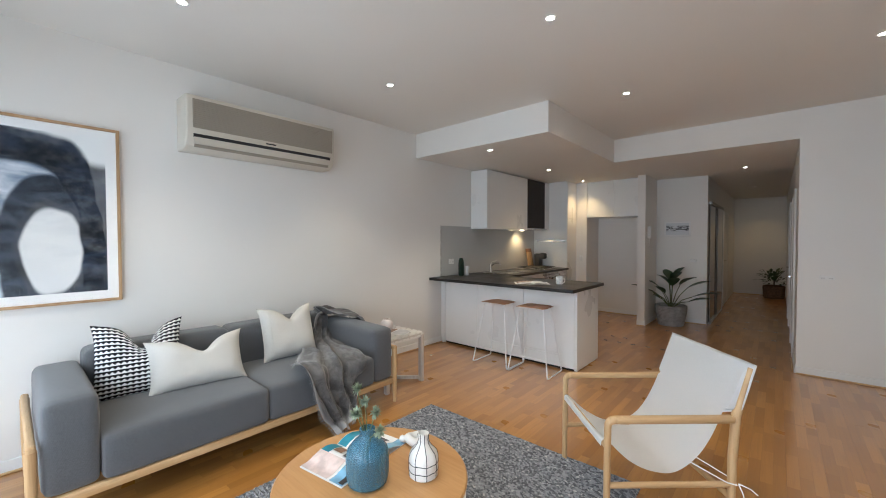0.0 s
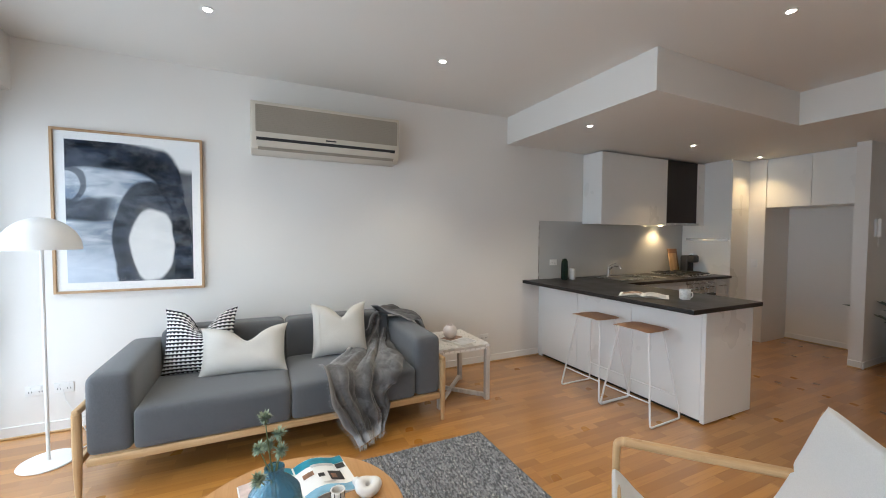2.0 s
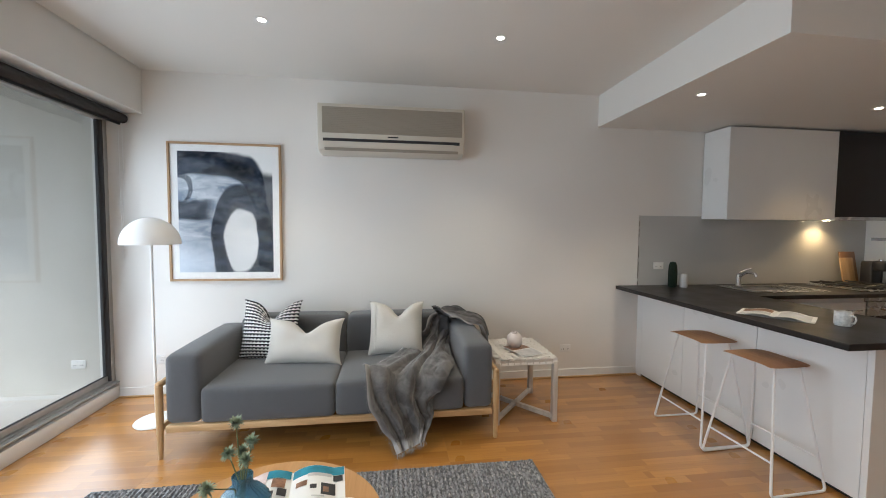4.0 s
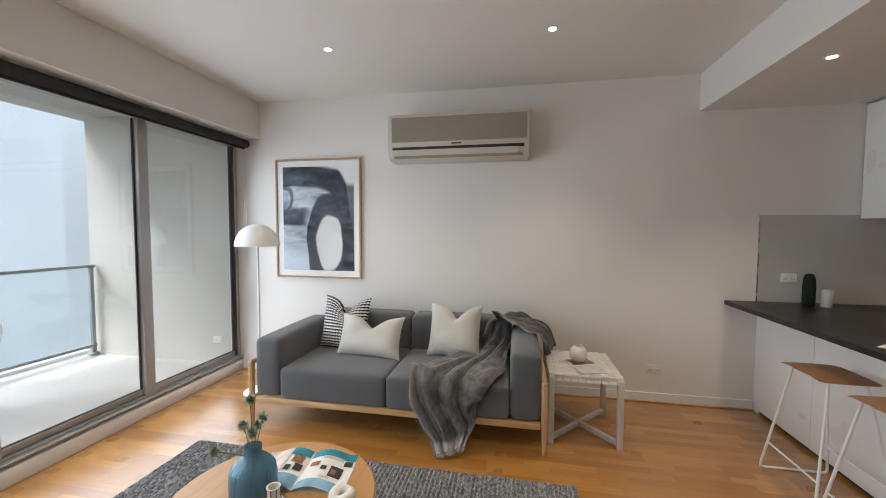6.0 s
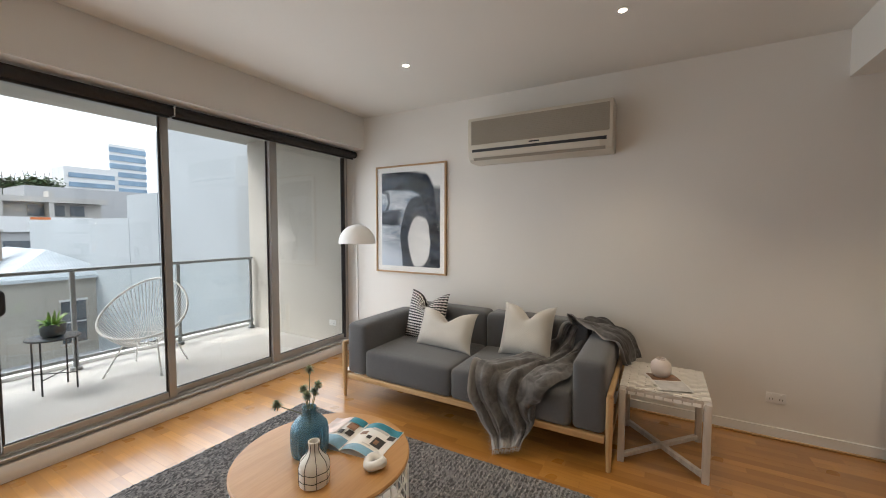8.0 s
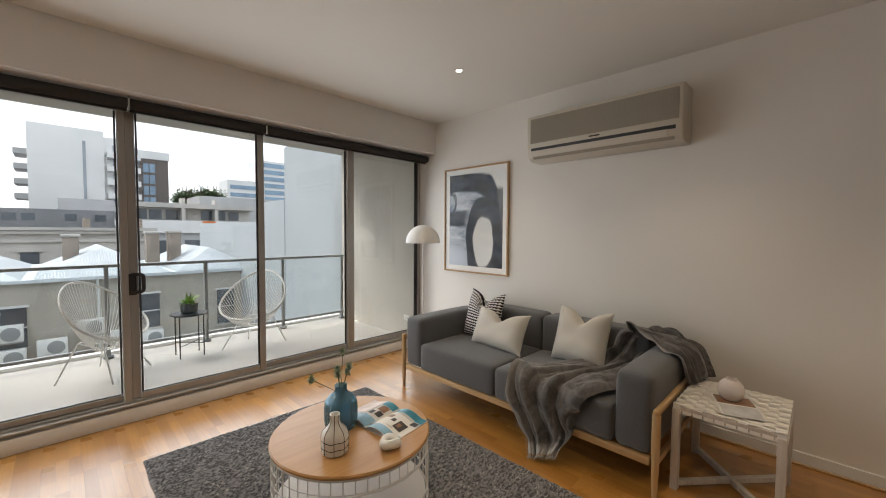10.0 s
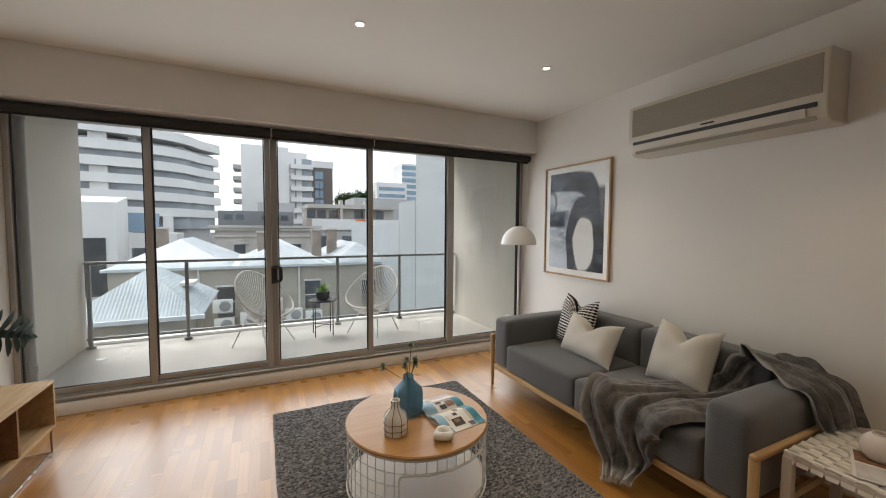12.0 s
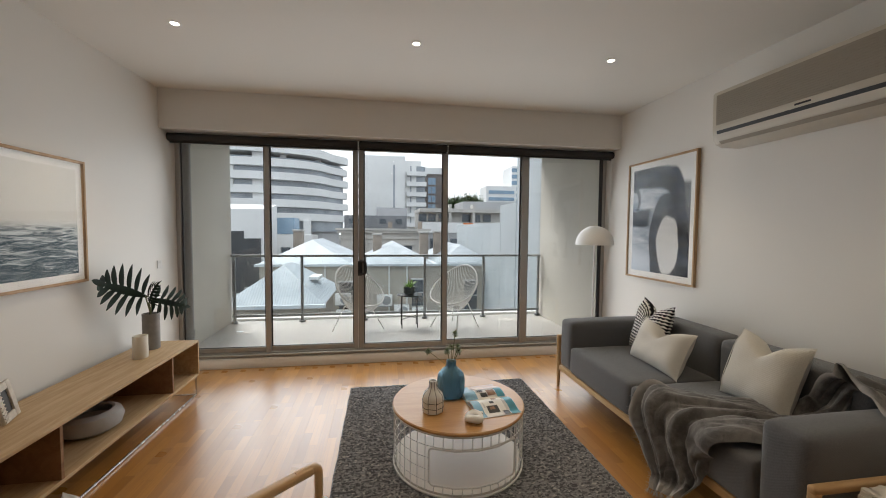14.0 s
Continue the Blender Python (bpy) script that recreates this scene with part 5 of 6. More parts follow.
for z, rr in ((0.037, 0.0672), (0.072, 0.0675)):
    part("painted_line", tube(B(), [(rr * math.cos(i * math.tau / 40), rr * math.sin(i * math.tau / 40), z + 0.002 * math.sin(i)) for i in range(40)], 0.0016, 6, True), INK, bt)
for i in range(8):
    a = i * math.tau / 8 + 0.2
    part("painted_line", tube(B(), [((q + 0.0006) * math.cos(a), (q + 0.0006) * math.sin(a), z) for q, z in prof[2:10]], 0.0016, 6), INK, bt)

kn = B()
kpts = [(0.035 * math.cos(i * math.tau / 40), 0.035 * math.sin(i * math.tau / 40), 0.024 + 0.006 * math.sin(2 * i * math.tau / 40)) for i in range(40)]
tube(kn, kpts, 0.022, 14, True)
tube(kn, [(0.03, 0.0, 0.022), (0.055, 0.02, 0.02), (0.07, 0.015, 0.018)], 0.018, 12)
solo("knot_ornament", kn, mat("white_marble_ornament", (0.78, 0.77, 0.75), 0.35, vary=0.05, big=20), "white glossy ring shaped stone ornament", "ornament", m=pose(-1.035, 1.55, TZ + 0.004, 0, 0, 200))


def magazine(m, w, h, label, blocks, lift=0.02, colours=()):
    """An open magazine with bowed pages; blocks are pictures on them: page, u0, v0, u1, v1, material."""
    o = thing("magazine", m, label, "magazine")
    def surf(sgn, dz=0.0):
        def fn(u, v):
            x = u * w
            return Vector((sgn * x, (v - 0.5) * h, 0.003 + dz + lift * math.sin(min(1, u * 1.25) * math.pi) * (1 - u * 0.5) * 0.9 + 0.004 * (1 - u)))
        return fn
    for s in (-1, 1):
        bm = sheet(B(), 16, 2, surf(s))
        sheet(bm, 16, 2, lambda u, v, s=s: Vector((s * u * w, (v - 0.5) * h, 0.0008)))
        part("page", bm, PAPER, o)
    for i, (pg, u0, v0, u1, v1, mm) in enumerate(blocks):
        f = surf(pg, 0.0009 + 0.0003 * i)
        part("printed_block", sheet(B(), 10, 2, lambda u, v: f(u0 + (u1 - u0) * u, v0 + (v1 - v0) * v)), mm, o)
    return o


SKYBLUE = mat("printed_sky_blue", (0.22, 0.42, 0.58), 0.4, vary=0.25, big=12)
TEAL = mat("printed_teal", (0.03, 0.24, 0.34), 0.4, vary=0.25, big=18)
SAND = mat("printed_warm_brown", (0.30, 0.16, 0.09), 0.4, vary=0.4, big=25)
PALEP = mat("printed_pale_grey", (0.56, 0.55, 0.55), 0.4, vary=0.15, big=14)
DARKP = mat("printed_black", (0.03, 0.028, 0.028), 0.4, vary=0.2, big=20)
PINK = mat("printed_blush", (0.62, 0.50, 0.46), 0.4, vary=0.2, big=16)
magazine(pose(-1.185, 1.285, TZ, 0, 0, 98), 0.225, 0.285, "open glossy magazine with holiday photographs on the table", [
    (1, 0.02, 0.01, 0.99, 0.20, SKYBLUE), (1, 0.02, 0.78, 0.99, 0.99, TEAL), (1, 0.30, 0.72, 0.75, 0.80, PALEP), (1, 0.56, 0.30, 0.82, 0.56, DARKP), (1, 0.60, 0.36, 0.70, 0.48, SAND),
    (1, 0.36, 0.42, 0.48, 0.52, DARKP), (1, 0.10, 0.52, 0.30, 0.64, SAND), (1, 0.78, 0.62, 0.96, 0.76, DARKP), (1, 0.40, 0.24, 0.62, 0.27, PALEP),
    (-1, 0.02, 0.01, 0.98, 0.30, SKYBLUE), (-1, 0.02, 0.80, 0.70, 0.99, TEAL), (-1, 0.45, 0.35, 0.98, 0.99, PINK), (-1, 0.06, 0.40, 0.22, 0.56, DARKP), (-1, 0.10, 0.58, 0.34, 0.78, SAND),
    (-1, 0.28, 0.36, 0.40, 0.50, DARKP), (-1, 0.60, 0.02, 0.95, 0.12, DARKP)], 0.034)

# ---- woven side table ----
st = thing("woven_side_table", pose(-2.67, 2.755, 0), "whitewashed timber side table with a woven leather strap top", "side table")
HX, HY, H = 0.265, 0.235, 0.52
for sx in (-1, 1):
    for sy in (-1, 1):
        part("leg", rbox(B(), (sx * HX - 0.024, sy * HY - 0.02, 0), (sx * HX + 0.024, sy * HY + 0.02, H - 0.03), 0.004), WHITEWASH, st)
for sy in (-1, 1):
    part("top_rail", rbox(B(), (-HX, sy * HY - 0.018, H - 0.045), (HX, sy * HY + 0.018, H - 0.012), 0.004), WHITEWASH, st)
    part("top_rail", rbox(B(), (sy * HX - 0.018, -HY + 0.02, H - 0.045), (sy * HX + 0.018, HY - 0.02, H - 0.012), 0.004), WHITEWASH, st)
ang = math.degrees(math.atan2(HY, HX))
L = math.hypot(HX, HY)
for s, dz in ((1, 0.0), (-1, 0.002)):
    part("cross_stretcher", rbox(B(), (-L + 0.02, -0.016, 0.02 + dz), (L - 0.02, 0.016, 0.055 - dz), 0.003, 1, pose(0, 0, 0, 0, 0, s * ang)), WHITEWASH, st)
NS = 14
for i in range(NS):
    x = -HX - 0.02 + (i + 0.5) * (2 * HX + 0.04) / NS
    w = (2 * HX + 0.04) / NS * 0.445
    def strap(u, v, x=x, w=w, i=i):
        y = (u * 2 - 1) * (HY + 0.022)
        e = max(0, abs(u * 2 - 1) - 0.965) / 0.035
        return Vector((x + (v * 2 - 1) * w, y, H - 0.006 + 0.005 * math.sin((u * 10 + i) * math.pi) - 0.045 * e * e))
    part("strap", sheet(B(), 60, 1, strap), LEATHER, st)
for j in range(10):
    y = -HY - 0.02 + (j + 0.5) * (2 * HY + 0.04) / 10
    w = (2 * HY + 0.04) / 10 * 0.43
    def strap2(u, v, y=y, w=w, j=j):
        x = (u * 2 - 1) * (HX + 0.022)
        e = max(0, abs(u * 2 - 1) - 0.97) / 0.03
        return Vector((x, y + (v * 2 - 1) * w, H - 0.006 - 0.005 * math.sin((u * 14 + j) * math.pi) - 0.045 * e * e))
    part("strap", sheet(B(), 64, 1, strap2), LEATHER, st)
magazine(pose(-2.58, 2.78, H + 0.003, 0, 0, 20), 0.15, 0.2, "thin open brochure on the woven side table", [(1, 0.05, 0.05, 0.95, 0.95, PALEP), (-1, 0.05, 0.05, 0.95, 0.95, SAND)], 0.004)
sv = solo("round_vase", lathe(B(), [(0, 0), (0.04, 0), (0.058, 0.02), (0.066, 0.055), (0.06, 0.09), (0.042, 0.112), (0.03, 0.118), (0.03, 0.126), (0.024, 0.126), (0.024, 0.115), (0.04, 0.10), (0.0, 0.09)], 36), mat("blush_ceramic", (0.74, 0.66, 0.62), 0.45, vary=0.03), "small round blush ceramic vase on the side table", "vase", m=pose(-2.66, 2.74, H + 0.011))

# ---- sling armchair ----
ch = thing("sling_armchair", pose(-0.22, 2.575, 0, 0, 0, 132) @ Matrix.Diagonal((1.0, 1.0, 1.045, 1)), "white canvas sling armchair with an oak frame", "armchair")
HWD, FY, BY, AZ = 0.318, 0.315, -0.315, 0.56
for sx in (-1, 1):
    x = sx * HWD
    part("front_leg", tube(B(), arc_path([(x, FY + 0.005, 0), (x, FY, AZ - 0.015), (x, FY - 0.10, AZ - 0.017)], 0.035), lambda s: 0.0165 + 0.004 * s, 14), OAKZ, ch)
    part("armrest", rbox(B(), (x - 0.023, BY - 0.01, AZ - 0.032), (x + 0.023, FY - 0.03, AZ), 0.012, 3), OAK, ch)
    part("back_post", tube(B(), [(x, BY + 0.0, 0.0), (x, BY - 0.005, 0.35), (x, BY - 0.02, AZ), (x, BY - 0.095, 0.79)], lambda s: 0.016 + 0.006 * math.sin(s * 3), 14), OAKZ, ch)
    part("side_stretcher", rod(B(), (x, FY, 0.225), (x, BY, 0.225), 0.0145), OAK, ch)
part("back_stretcher", rod(B(), (-HWD, BY, 0.16), (HWD, BY, 0.16), 0.0145), OAKX, ch)
part("front_bar", rod(B(), (-HWD, FY, 0.41), (HWD, FY, 0.41), 0.0145), OAKX, ch)
part("top_bar", rod(B(), (-HWD, BY - 0.095, 0.785), (HWD, BY - 0.095, 0.785), 0.0145), OAKX, ch)


def sling(u, v):
    x = (v * 2 - 1)
    pts = ((FY + 0.02, 0.40), (FY + 0.014, 0.43), (FY - 0.02, 0.42), (0.20, 0.335), (0.08, 0.275), (-0.04, 0.265), (-0.15, 0.33), (-0.24, 0.45), (-0.315, 0.62), (-0.382, 0.785), (-0.41, 0.81), (-0.433, 0.785), (-0.392, 0.62))
    f = min(len(pts) - 1.001, u * (len(pts) - 1))
    i, t = int(f), f - int(f)
    p = [Vector(pts[max(0, min(len(pts) - 1, i + q))]) for q in (-1, 0, 1, 2)]
    c = 0.5 * (2 * p[1] + (p[2] - p[0]) * t + (2 * p[0] - 5 * p[1] + 4 * p[2] - p[3]) * t * t + (3 * p[1] - p[0] - 3 * p[2] + p[3]) * t ** 3)
    w = 0.285 + 0.058 * max(0.0, min(1, (u - 0.640) / 0.014))
    sag = 0.018 * (1 - x * x) * math.sin(math.pi * min(1, u * 1.2)) + 0.004 * noise.noise(Vector((x * 3, u * 9, 1)))
    if u > 0.64:
        e = max(0.0, (abs(x) - 0.86) / 0.14) ** 2
        c.x += e * (BY - 0.022 - (c.y - 0.56) * 0.326 - c.x)
        sag *= 1 - e
    return Vector((x * w, c.x, c.y - sag))


sl = sheet(B(), 144, 18, sling)
bmesh.ops.solidify(sl, geom=sl.faces[:], thickness=0.004)
part("sling", sl, CANVAS, ch, "white canvas sling")
part("cord", tube(B(), [(-0.26, -0.17, 0.33), (-0.31, BY - 0.02, 0.24), (-0.345, BY - 0.01, 0.235), (-0.33, BY + 0.03, 0.24), (-0.26, -0.13, 0.31)], 0.003, 6), CANVAS, ch, "white tie cord")
part("cord", tube(B(), [(-0.335, BY - 0.025, 0.236), (-0.37, BY - 0.06, 0.23), (-0.40, BY - 0.07, 0.22)], 0.003, 6), CANVAS, ch)
part("cord", tube(B(), [(-0.335, BY - 0.025, 0.236), (-0.36, BY - 0.03, 0.20), (-0.365, BY - 0.035, 0.165)], 0.003, 6), CANVAS, ch)

# ---- television bench ----
tv = thing("tv_bench", pose(1.16, -0.06, 0), "low pale oak bench with open compartments on a steel sled base", "tv bench")
TL, TD, T0, T1 = 1.96, 0.44, 0.185, 0.512
part("top", rbox(B(), (0, 0, T1 - 0.02), (TD, TL, T1), 0.002, 1), PALEOAK, tv)
part("bottom", rbox(B(), (0, 0, T0), (TD, TL, T0 + 0.02), 0.002, 1), PALEOAK, tv)
# inner dividers and back panel are a darker brown than the outer panels
for y in (0, 0.43, 1.51, TL - 0.02):
    part("divider", rbox(B(), (0.001 if 0 < y < 1.9 else 0, y, T0 + 0.02), (TD, y + 0.02, T1 - 0.02), 0.001, 1), BROWNWOOD if 0 < y < 1.9 else PALEOAK, tv)
part("back_panel", box(B(), (TD - 0.012, 0.02, T0 + 0.02), (TD - 0.002, TL - 0.02, T1 - 0.02)), BROWNWOOD, tv)
for x in (0.02, TD - 0.03):
    part("sled", tube(B(), arc_path([(x, 0.02, T0), (x, 0.02, 0.012), (x, TL - 0.02, 0.012), (x, TL - 0.02, T0)], 0.012), 0.0075, 4), STEEL, tv)
for y in (0.02, TL - 0.02):
    part("sled_tie", rod(B(), (0.02, y, 0.012), (TD - 0.03, y, 0.012), 0.007, seg=6), STEEL, tv)
mp = thing("leaf_vase", pose(1.43, 0.16, T1), "tall grey cylinder vase with dark split philodendron leaves", "vase")
part("cylinder", lathe(B(), [(0, 0), (0.06, 0), (0.062, 0.01), (0.062, 0.30), (0.056, 0.30), (0.056, 0.03), (0, 0.03)], 32), mat("grey_stoneware", (0.24, 0.225, 0.21), 0.6, vary=0.12, big=10), mp)


def split_leaf(m, size):
    """A deeply lobed leaf: a midrib with long finger lobes either side."""
    bm = B()
    for i in range(7):
        t = 0.06 + i * 0.15
        l = size * 0.55 * math.sin(math.pi * (0.22 + 0.70 * t)) ** 0.8
        for s in (-1, 1):
            a = math.radians(78 - 44 * t)
            b = Vector((0, t * size * 0.92, 0.02 * math.sin(t * 3)))
            leaf_blade(bm, b, b + Vector((s * l * math.sin(a), l * math.cos(a), -0.12 * l)), size * 0.115, 0.04, 7, 0.12)
    leaf_blade(bm, (0, size * 0.85, 0), (0, size * 1.22, -0.02), size * 0.11, 0.02, 6, 0.15)
    leaf_blade(bm, (0, -0.02, 0), (0, size * 1.0, 0.0), size * 0.16, 0.0, 8, 0.1)
    bm.transform(m)
    return bm


def fan(base, tip):
    """A leaf frame whose midrib runs from base to tip and whose lobes stand up and down."""
    base, tip = Vector(base), Vector(tip)
    y = (tip - base).normalized()
    z = y.cross(Vector((0, 0, 1))).normalized()
    x = y.cross(z)
    return Matrix((x, y, z)).transposed().to_4x4(), base, (tip - base).length


for a, b in (((0.02, 0.03, 0.45), (0.12, 0.42, 0.62)), ((-0.01, 0.0, 0.42), (-0.16, -0.27, 0.30)), ((0.0, 0.02, 0.40), (-0.10, 0.10, 0.56))):
    turn, root, size = fan(a, b)
    part("stem", tube(B(), [(0, 0, 0.05), (0, 0, 0.29), a], 0.005, 8), STEM, mp)
    part("leaf", split_leaf(Matrix.Translation(root) @ turn, size * 0.95), LEAFBLACK, mp)
cd = thing("candle_jar", pose(1.375, 0.41, T1), "cream ribbed ceramic candle jar on the bench", "candle")
part("jar", lathe(B(), [(0, 0), (0.046, 0), (0.05, 0.006), (0.05, 0.172), (0.047, 0.178), (0.044, 0.172), (0.044, 0.15), (0, 0.15)], 60, flute=0.02, flutes=30), mat("cream_ceramic", (0.74, 0.70, 0.62), 0.5, vary=0.03), cd)
solo("stone_bowl", lathe(B(), [(0, 0), (0.12, 0), (0.165, 0.03), (0.178, 0.075), (0.165, 0.115), (0.13, 0.135), (0.115, 0.13), (0.12, 0.11), (0.14, 0.07), (0.10, 0.03), (0, 0.025)], 48), mat("pale_grey_cement", (0.42, 0.41, 0.40), 0.75, vary=0.08, big=9, relief=0.3), "round pale grey cement bowl in the bench compartment", "bowl", m=pose(1.39, 0.93, T0 + 0.0205))
pf = thing("photo_frame", pose(1.42, 1.47, T1 + 0.001, -12, 0, -70), "small carved bone photo frame standing on the bench", "photo frame")
BONE = mat("carved_bone", (0.62, 0.56, 0.48), 0.5, vary=0.12, big=30)
for a, b in (((0, 0), (0.04, 0.2)), ((0.12, 0), (0.16, 0.2)), ((0.04, 0), (0.12, 0.04)), ((0.04, 0.16), (0.12, 0.2))):
    part("frame_bar", rbox(B(), (a[0], -0.02, a[1]), (b[0], 0, b[1]), 0.004), BONE, pf)
for i in range(10):
    part("carved_ridge", rod(B(), (0.002, -0.021, 0.01 + i * 0.02), (0.038, -0.021, 0.018 + i * 0.02), 0.004, seg=6), BONE, pf)
part("photo", box(B(), (0.038, -0.01, 0.038), (0.122, -0.004, 0.162)), DARKP, pf)

# ---- kitchen ----
WT = 0.948
pen = thing("peninsula_cabinet", pose(0, 0, 0), "white panelled kitchen peninsula cabinet", "cabinet")
part("carcass", box(B(), (W + 0.08, 4.30, 0.04), (-1.295, 4.92, WT - 0.038)), LACQUER, pen)
# the kick recess's brown shadow line is put into this board's colour
part("shaded_kickboard", box(B(), (W + 0.09, 4.31, 0.0), (-1.305, 4.90, 0.0395)), HOODBROWN, pen)
for x0, x1 in ((W + 0.085, -2.618), (-2.614, -1.932), (-1.928, -1.297)):
    part("front_panel", rbox(B(), (x0, 4.281, 0.03), (x1, 4.2995, WT - 0.038), 0.0015, 1), LACQUER, pen)
part("scribe_strip", box(B(), (W + 0.001, 4.285, 0.0), (W + 0.079, 4.30, WT - 0.038)), LACQUER, pen)
part("end_panel", rbox(B(), (-1.2945, 4.28, 0.012), (-1.262, 4.93, WT - 0.038), 0.0015, 1), LACQUER, pen)
wt = thing("worktop", pose(0, 0, 0), "dark brown-black stone worktop turning along the wall", "worktop")
part("slab", rbox(B(), (W + 0.001, 4.03, WT - 0.036), (-1.205, 4.96, WT), 0.003, 1), BENCH, wt)
part("slab", rbox(B(), (W + 0.001, 4.9605, WT - 0.036), (-2.55, 7.075, WT), 0.003, 1), BENCH, wt)
base = thing("base_cabinet", pose(0, 0, 0), "white kitchen base cabinet below the dark worktop", "cabinet")
part("carcass", box(B(), (W + 0.01, 4.931, 0.1), (-2.62, 6.17, WT - 0.037)), LACQUER, base)
# kick recess again in the shade-dark brown
part("shaded_kickboard", box(B(), (W + 0.01, 4.931, 0), (-2.68, 7.07, 0.0995)), HOODBROWN, base)
for y0, y1 in ((4.94, 5.48), (5.484, 6.166)):
    d = part("cupboard_door", rbox(B(), (-2.6195, y0, 0.105), (-2.60, y1, 0.86), 0.0015, 1), LACQUER, base)
    part("handle", rbox(B(), (-2.5995, y0 + 0.45, 0.78), (-2.575, y1 - 0.06, 0.792), 0.003, 1), STEEL, d)
dr = thing("drawer_unit", pose(0, 0, 0), "narrow white drawer unit beside the oven", "cabinet")
part("carcass", box(B(), (W + 0.01, 6.80, 0.1), (-2.62, 7.07, WT - 0.037)), LACQUER, dr)
for z0, z1 in ((0.105, 0.48), (0.484, 0.70), (0.704, 0.86)):
    d = part("drawer", rbox(B(), (-2.6195, 6.805, z0), (-2.60, 7.066, z1), 0.0015, 1), LACQUER, dr)
    part("handle", rbox(B(), (-2.5995, 6.86, z1 - 0.05), (-2.575, 7.01, z1 - 0.038), 0.003, 1), STEEL, d)
ov = thing("oven", pose(-2.62, 6.485, 0.1), "stainless steel built-in oven with round knobs", "oven")
part("body", box(B(), (-0.55, -0.31, 0), (0, 0.31, WT - 0.14)), STEEL, ov)
part("control_panel", rbox(B(), (0.0005, -0.31, 0.63), (0.03, 0.31, 0.765), 0.002, 1), STEEL, ov)
part("glass_door", rbox(B(), (0.0005, -0.31, 0.08), (0.028, 0.31, 0.62), 0.003, 1), mat("black_oven_glass", (0.01, 0.01, 0.01), 0.08, vary=0.1, relief=0), ov)
part("door_handle", rod(B(), (0.055, -0.27, 0.585), (0.055, 0.27, 0.585), 0.010), STEEL, ov)
for y in (-0.22, -0.12, 0.0, 0.12, 0.22):
    part("knob", rod(B(), (0.03, y, 0.70), (0.055, y, 0.70), 0.02, 0.017, 20), STEEL, ov)
cook = thing("gas_cooktop", pose(-2.93, 6.53, WT), "stainless gas cooktop with black cast iron trivets", "cooktop")
part("plate", rbox(B(), (-0.25, -0.31, 0.0005), (0.26, 0.31, 0.012), 0.004, 1), STEEL, cook)
for x in (-0.12, 0.12):
    for y in (-0.16, 0.16):
        part("burner", lathe(B(), [(0, 0.012), (0.045, 0.012), (0.045, 0.022), (0.03, 0.03), (0, 0.03)], 20, (x, y, 0)), BLACKMETAL, cook)
        for a in range(4):
            c, s = math.cos(a * math.pi / 2), math.sin(a * math.pi / 2)
            part("trivet_bar", rbox(B(), (min(0, c * 0.11) - 0.005 * abs(s) + x, min(0, s * 0.11) - 0.005 * abs(c) + y, 0.034), (max(0, c * 0.11) + 0.005 * abs(s) + x, max(0, s * 0.11) + 0.005 * abs(c) + y, 0.046), 0.002, 1), BLACKMETAL, cook)
        part("trivet_ring", tube(B(), [(x + 0.115 * q, y + 0.115 * w, 0.03) for q, w in ((1, 1), (-1, 1), (-1, -1), (1, -1))], 0.006, 6, True), BLACKMETAL, cook)
for i in range(4):
    part("knob", lathe(B(), [(0.016, 0.012), (0.014, 0.032), (0, 0.032)], 16, (0.225, -0.12 + i * 0.08, 0)), BLACKMETAL, cook)
sink = thing("kitchen_sink", pose(-2.93, 5.50, WT), "stainless steel sink with a draining board", "sink")
part("rim", rbox(B(), (-0.22, -0.42, 0.0006), (0.22, 0.42, 0.006), 0.002, 1), STEEL, sink)
part("bowl_edge", tube(B(), arc_path([(-0.15, -0.36, 0.008), (0.16, -0.36, 0.008), (0.16, 0.02, 0.008), (-0.15, 0.02, 0.008), (-0.15, -0.355, 0.008)], 0.05), 0.005, 6), STEEL, sink)
# flat plate on the rim; the bowl's shade is in its darker colour
part("bowl_shade", rbox(B(), (-0.145, -0.355, 0.0061), (0.155, 0.015, 0.0075), 0.0005, 1), mat("shadowed_steel", (0.3, 0.3, 0.3), 0.3, 1.0), sink)
for i in range(7):
    part("drain_ridge", rbox(B(), (-0.14, 0.07 + i * 0.045, 0.006), (0.15, 0.085 + i * 0.045, 0.010), 0.002, 1), STEEL, sink)
tap = thing("mixer_tap", pose(-3.10, 5.30, WT + 0.006), "chrome lever kitchen mixer tap", "tap")
part("body", lathe(B(), [(0.028, 0), (0.028, 0.01), (0.022, 0.02), (0.022, 0.12), (0.018, 0.13), (0, 0.135)], 24), CHROME, tap)
part("spout", tube(B(), arc_path([(0, 0, 0.09), (0.08, 0.0, 0.15), (0.19, 0, 0.15), (0.19, 0, 0.125)], 0.03), 0.012, 12), CHROME, tap)
part("lever", tube(B(), [(0, 0, 0.135), (0.02, 0.02, 0.16), (0.07, 0.07, 0.19)], 0.007, 10), CHROME, tap)
setting("splashback", box(B(), (W + 0.0005, 4.275, WT + 0.001), (W + 0.007, 7.075, 1.68)), SPLASH)
part("edge_trim", box(B(), (W + 0.0005, 4.267, WT + 0.001), (W + 0.009, 4.2745, 1.682)), STEEL, bpy.data.objects["splashback"])
up = thing("wall_cabinet", pose(0, 0, 0), "white wall cabinet with plain doors under the ceiling", "cabinet")
part("carcass", box(B(), (W + 0.008, 4.985, 1.65), (-2.97, 6.23, KZ - 0.02)), LACQUER, up)
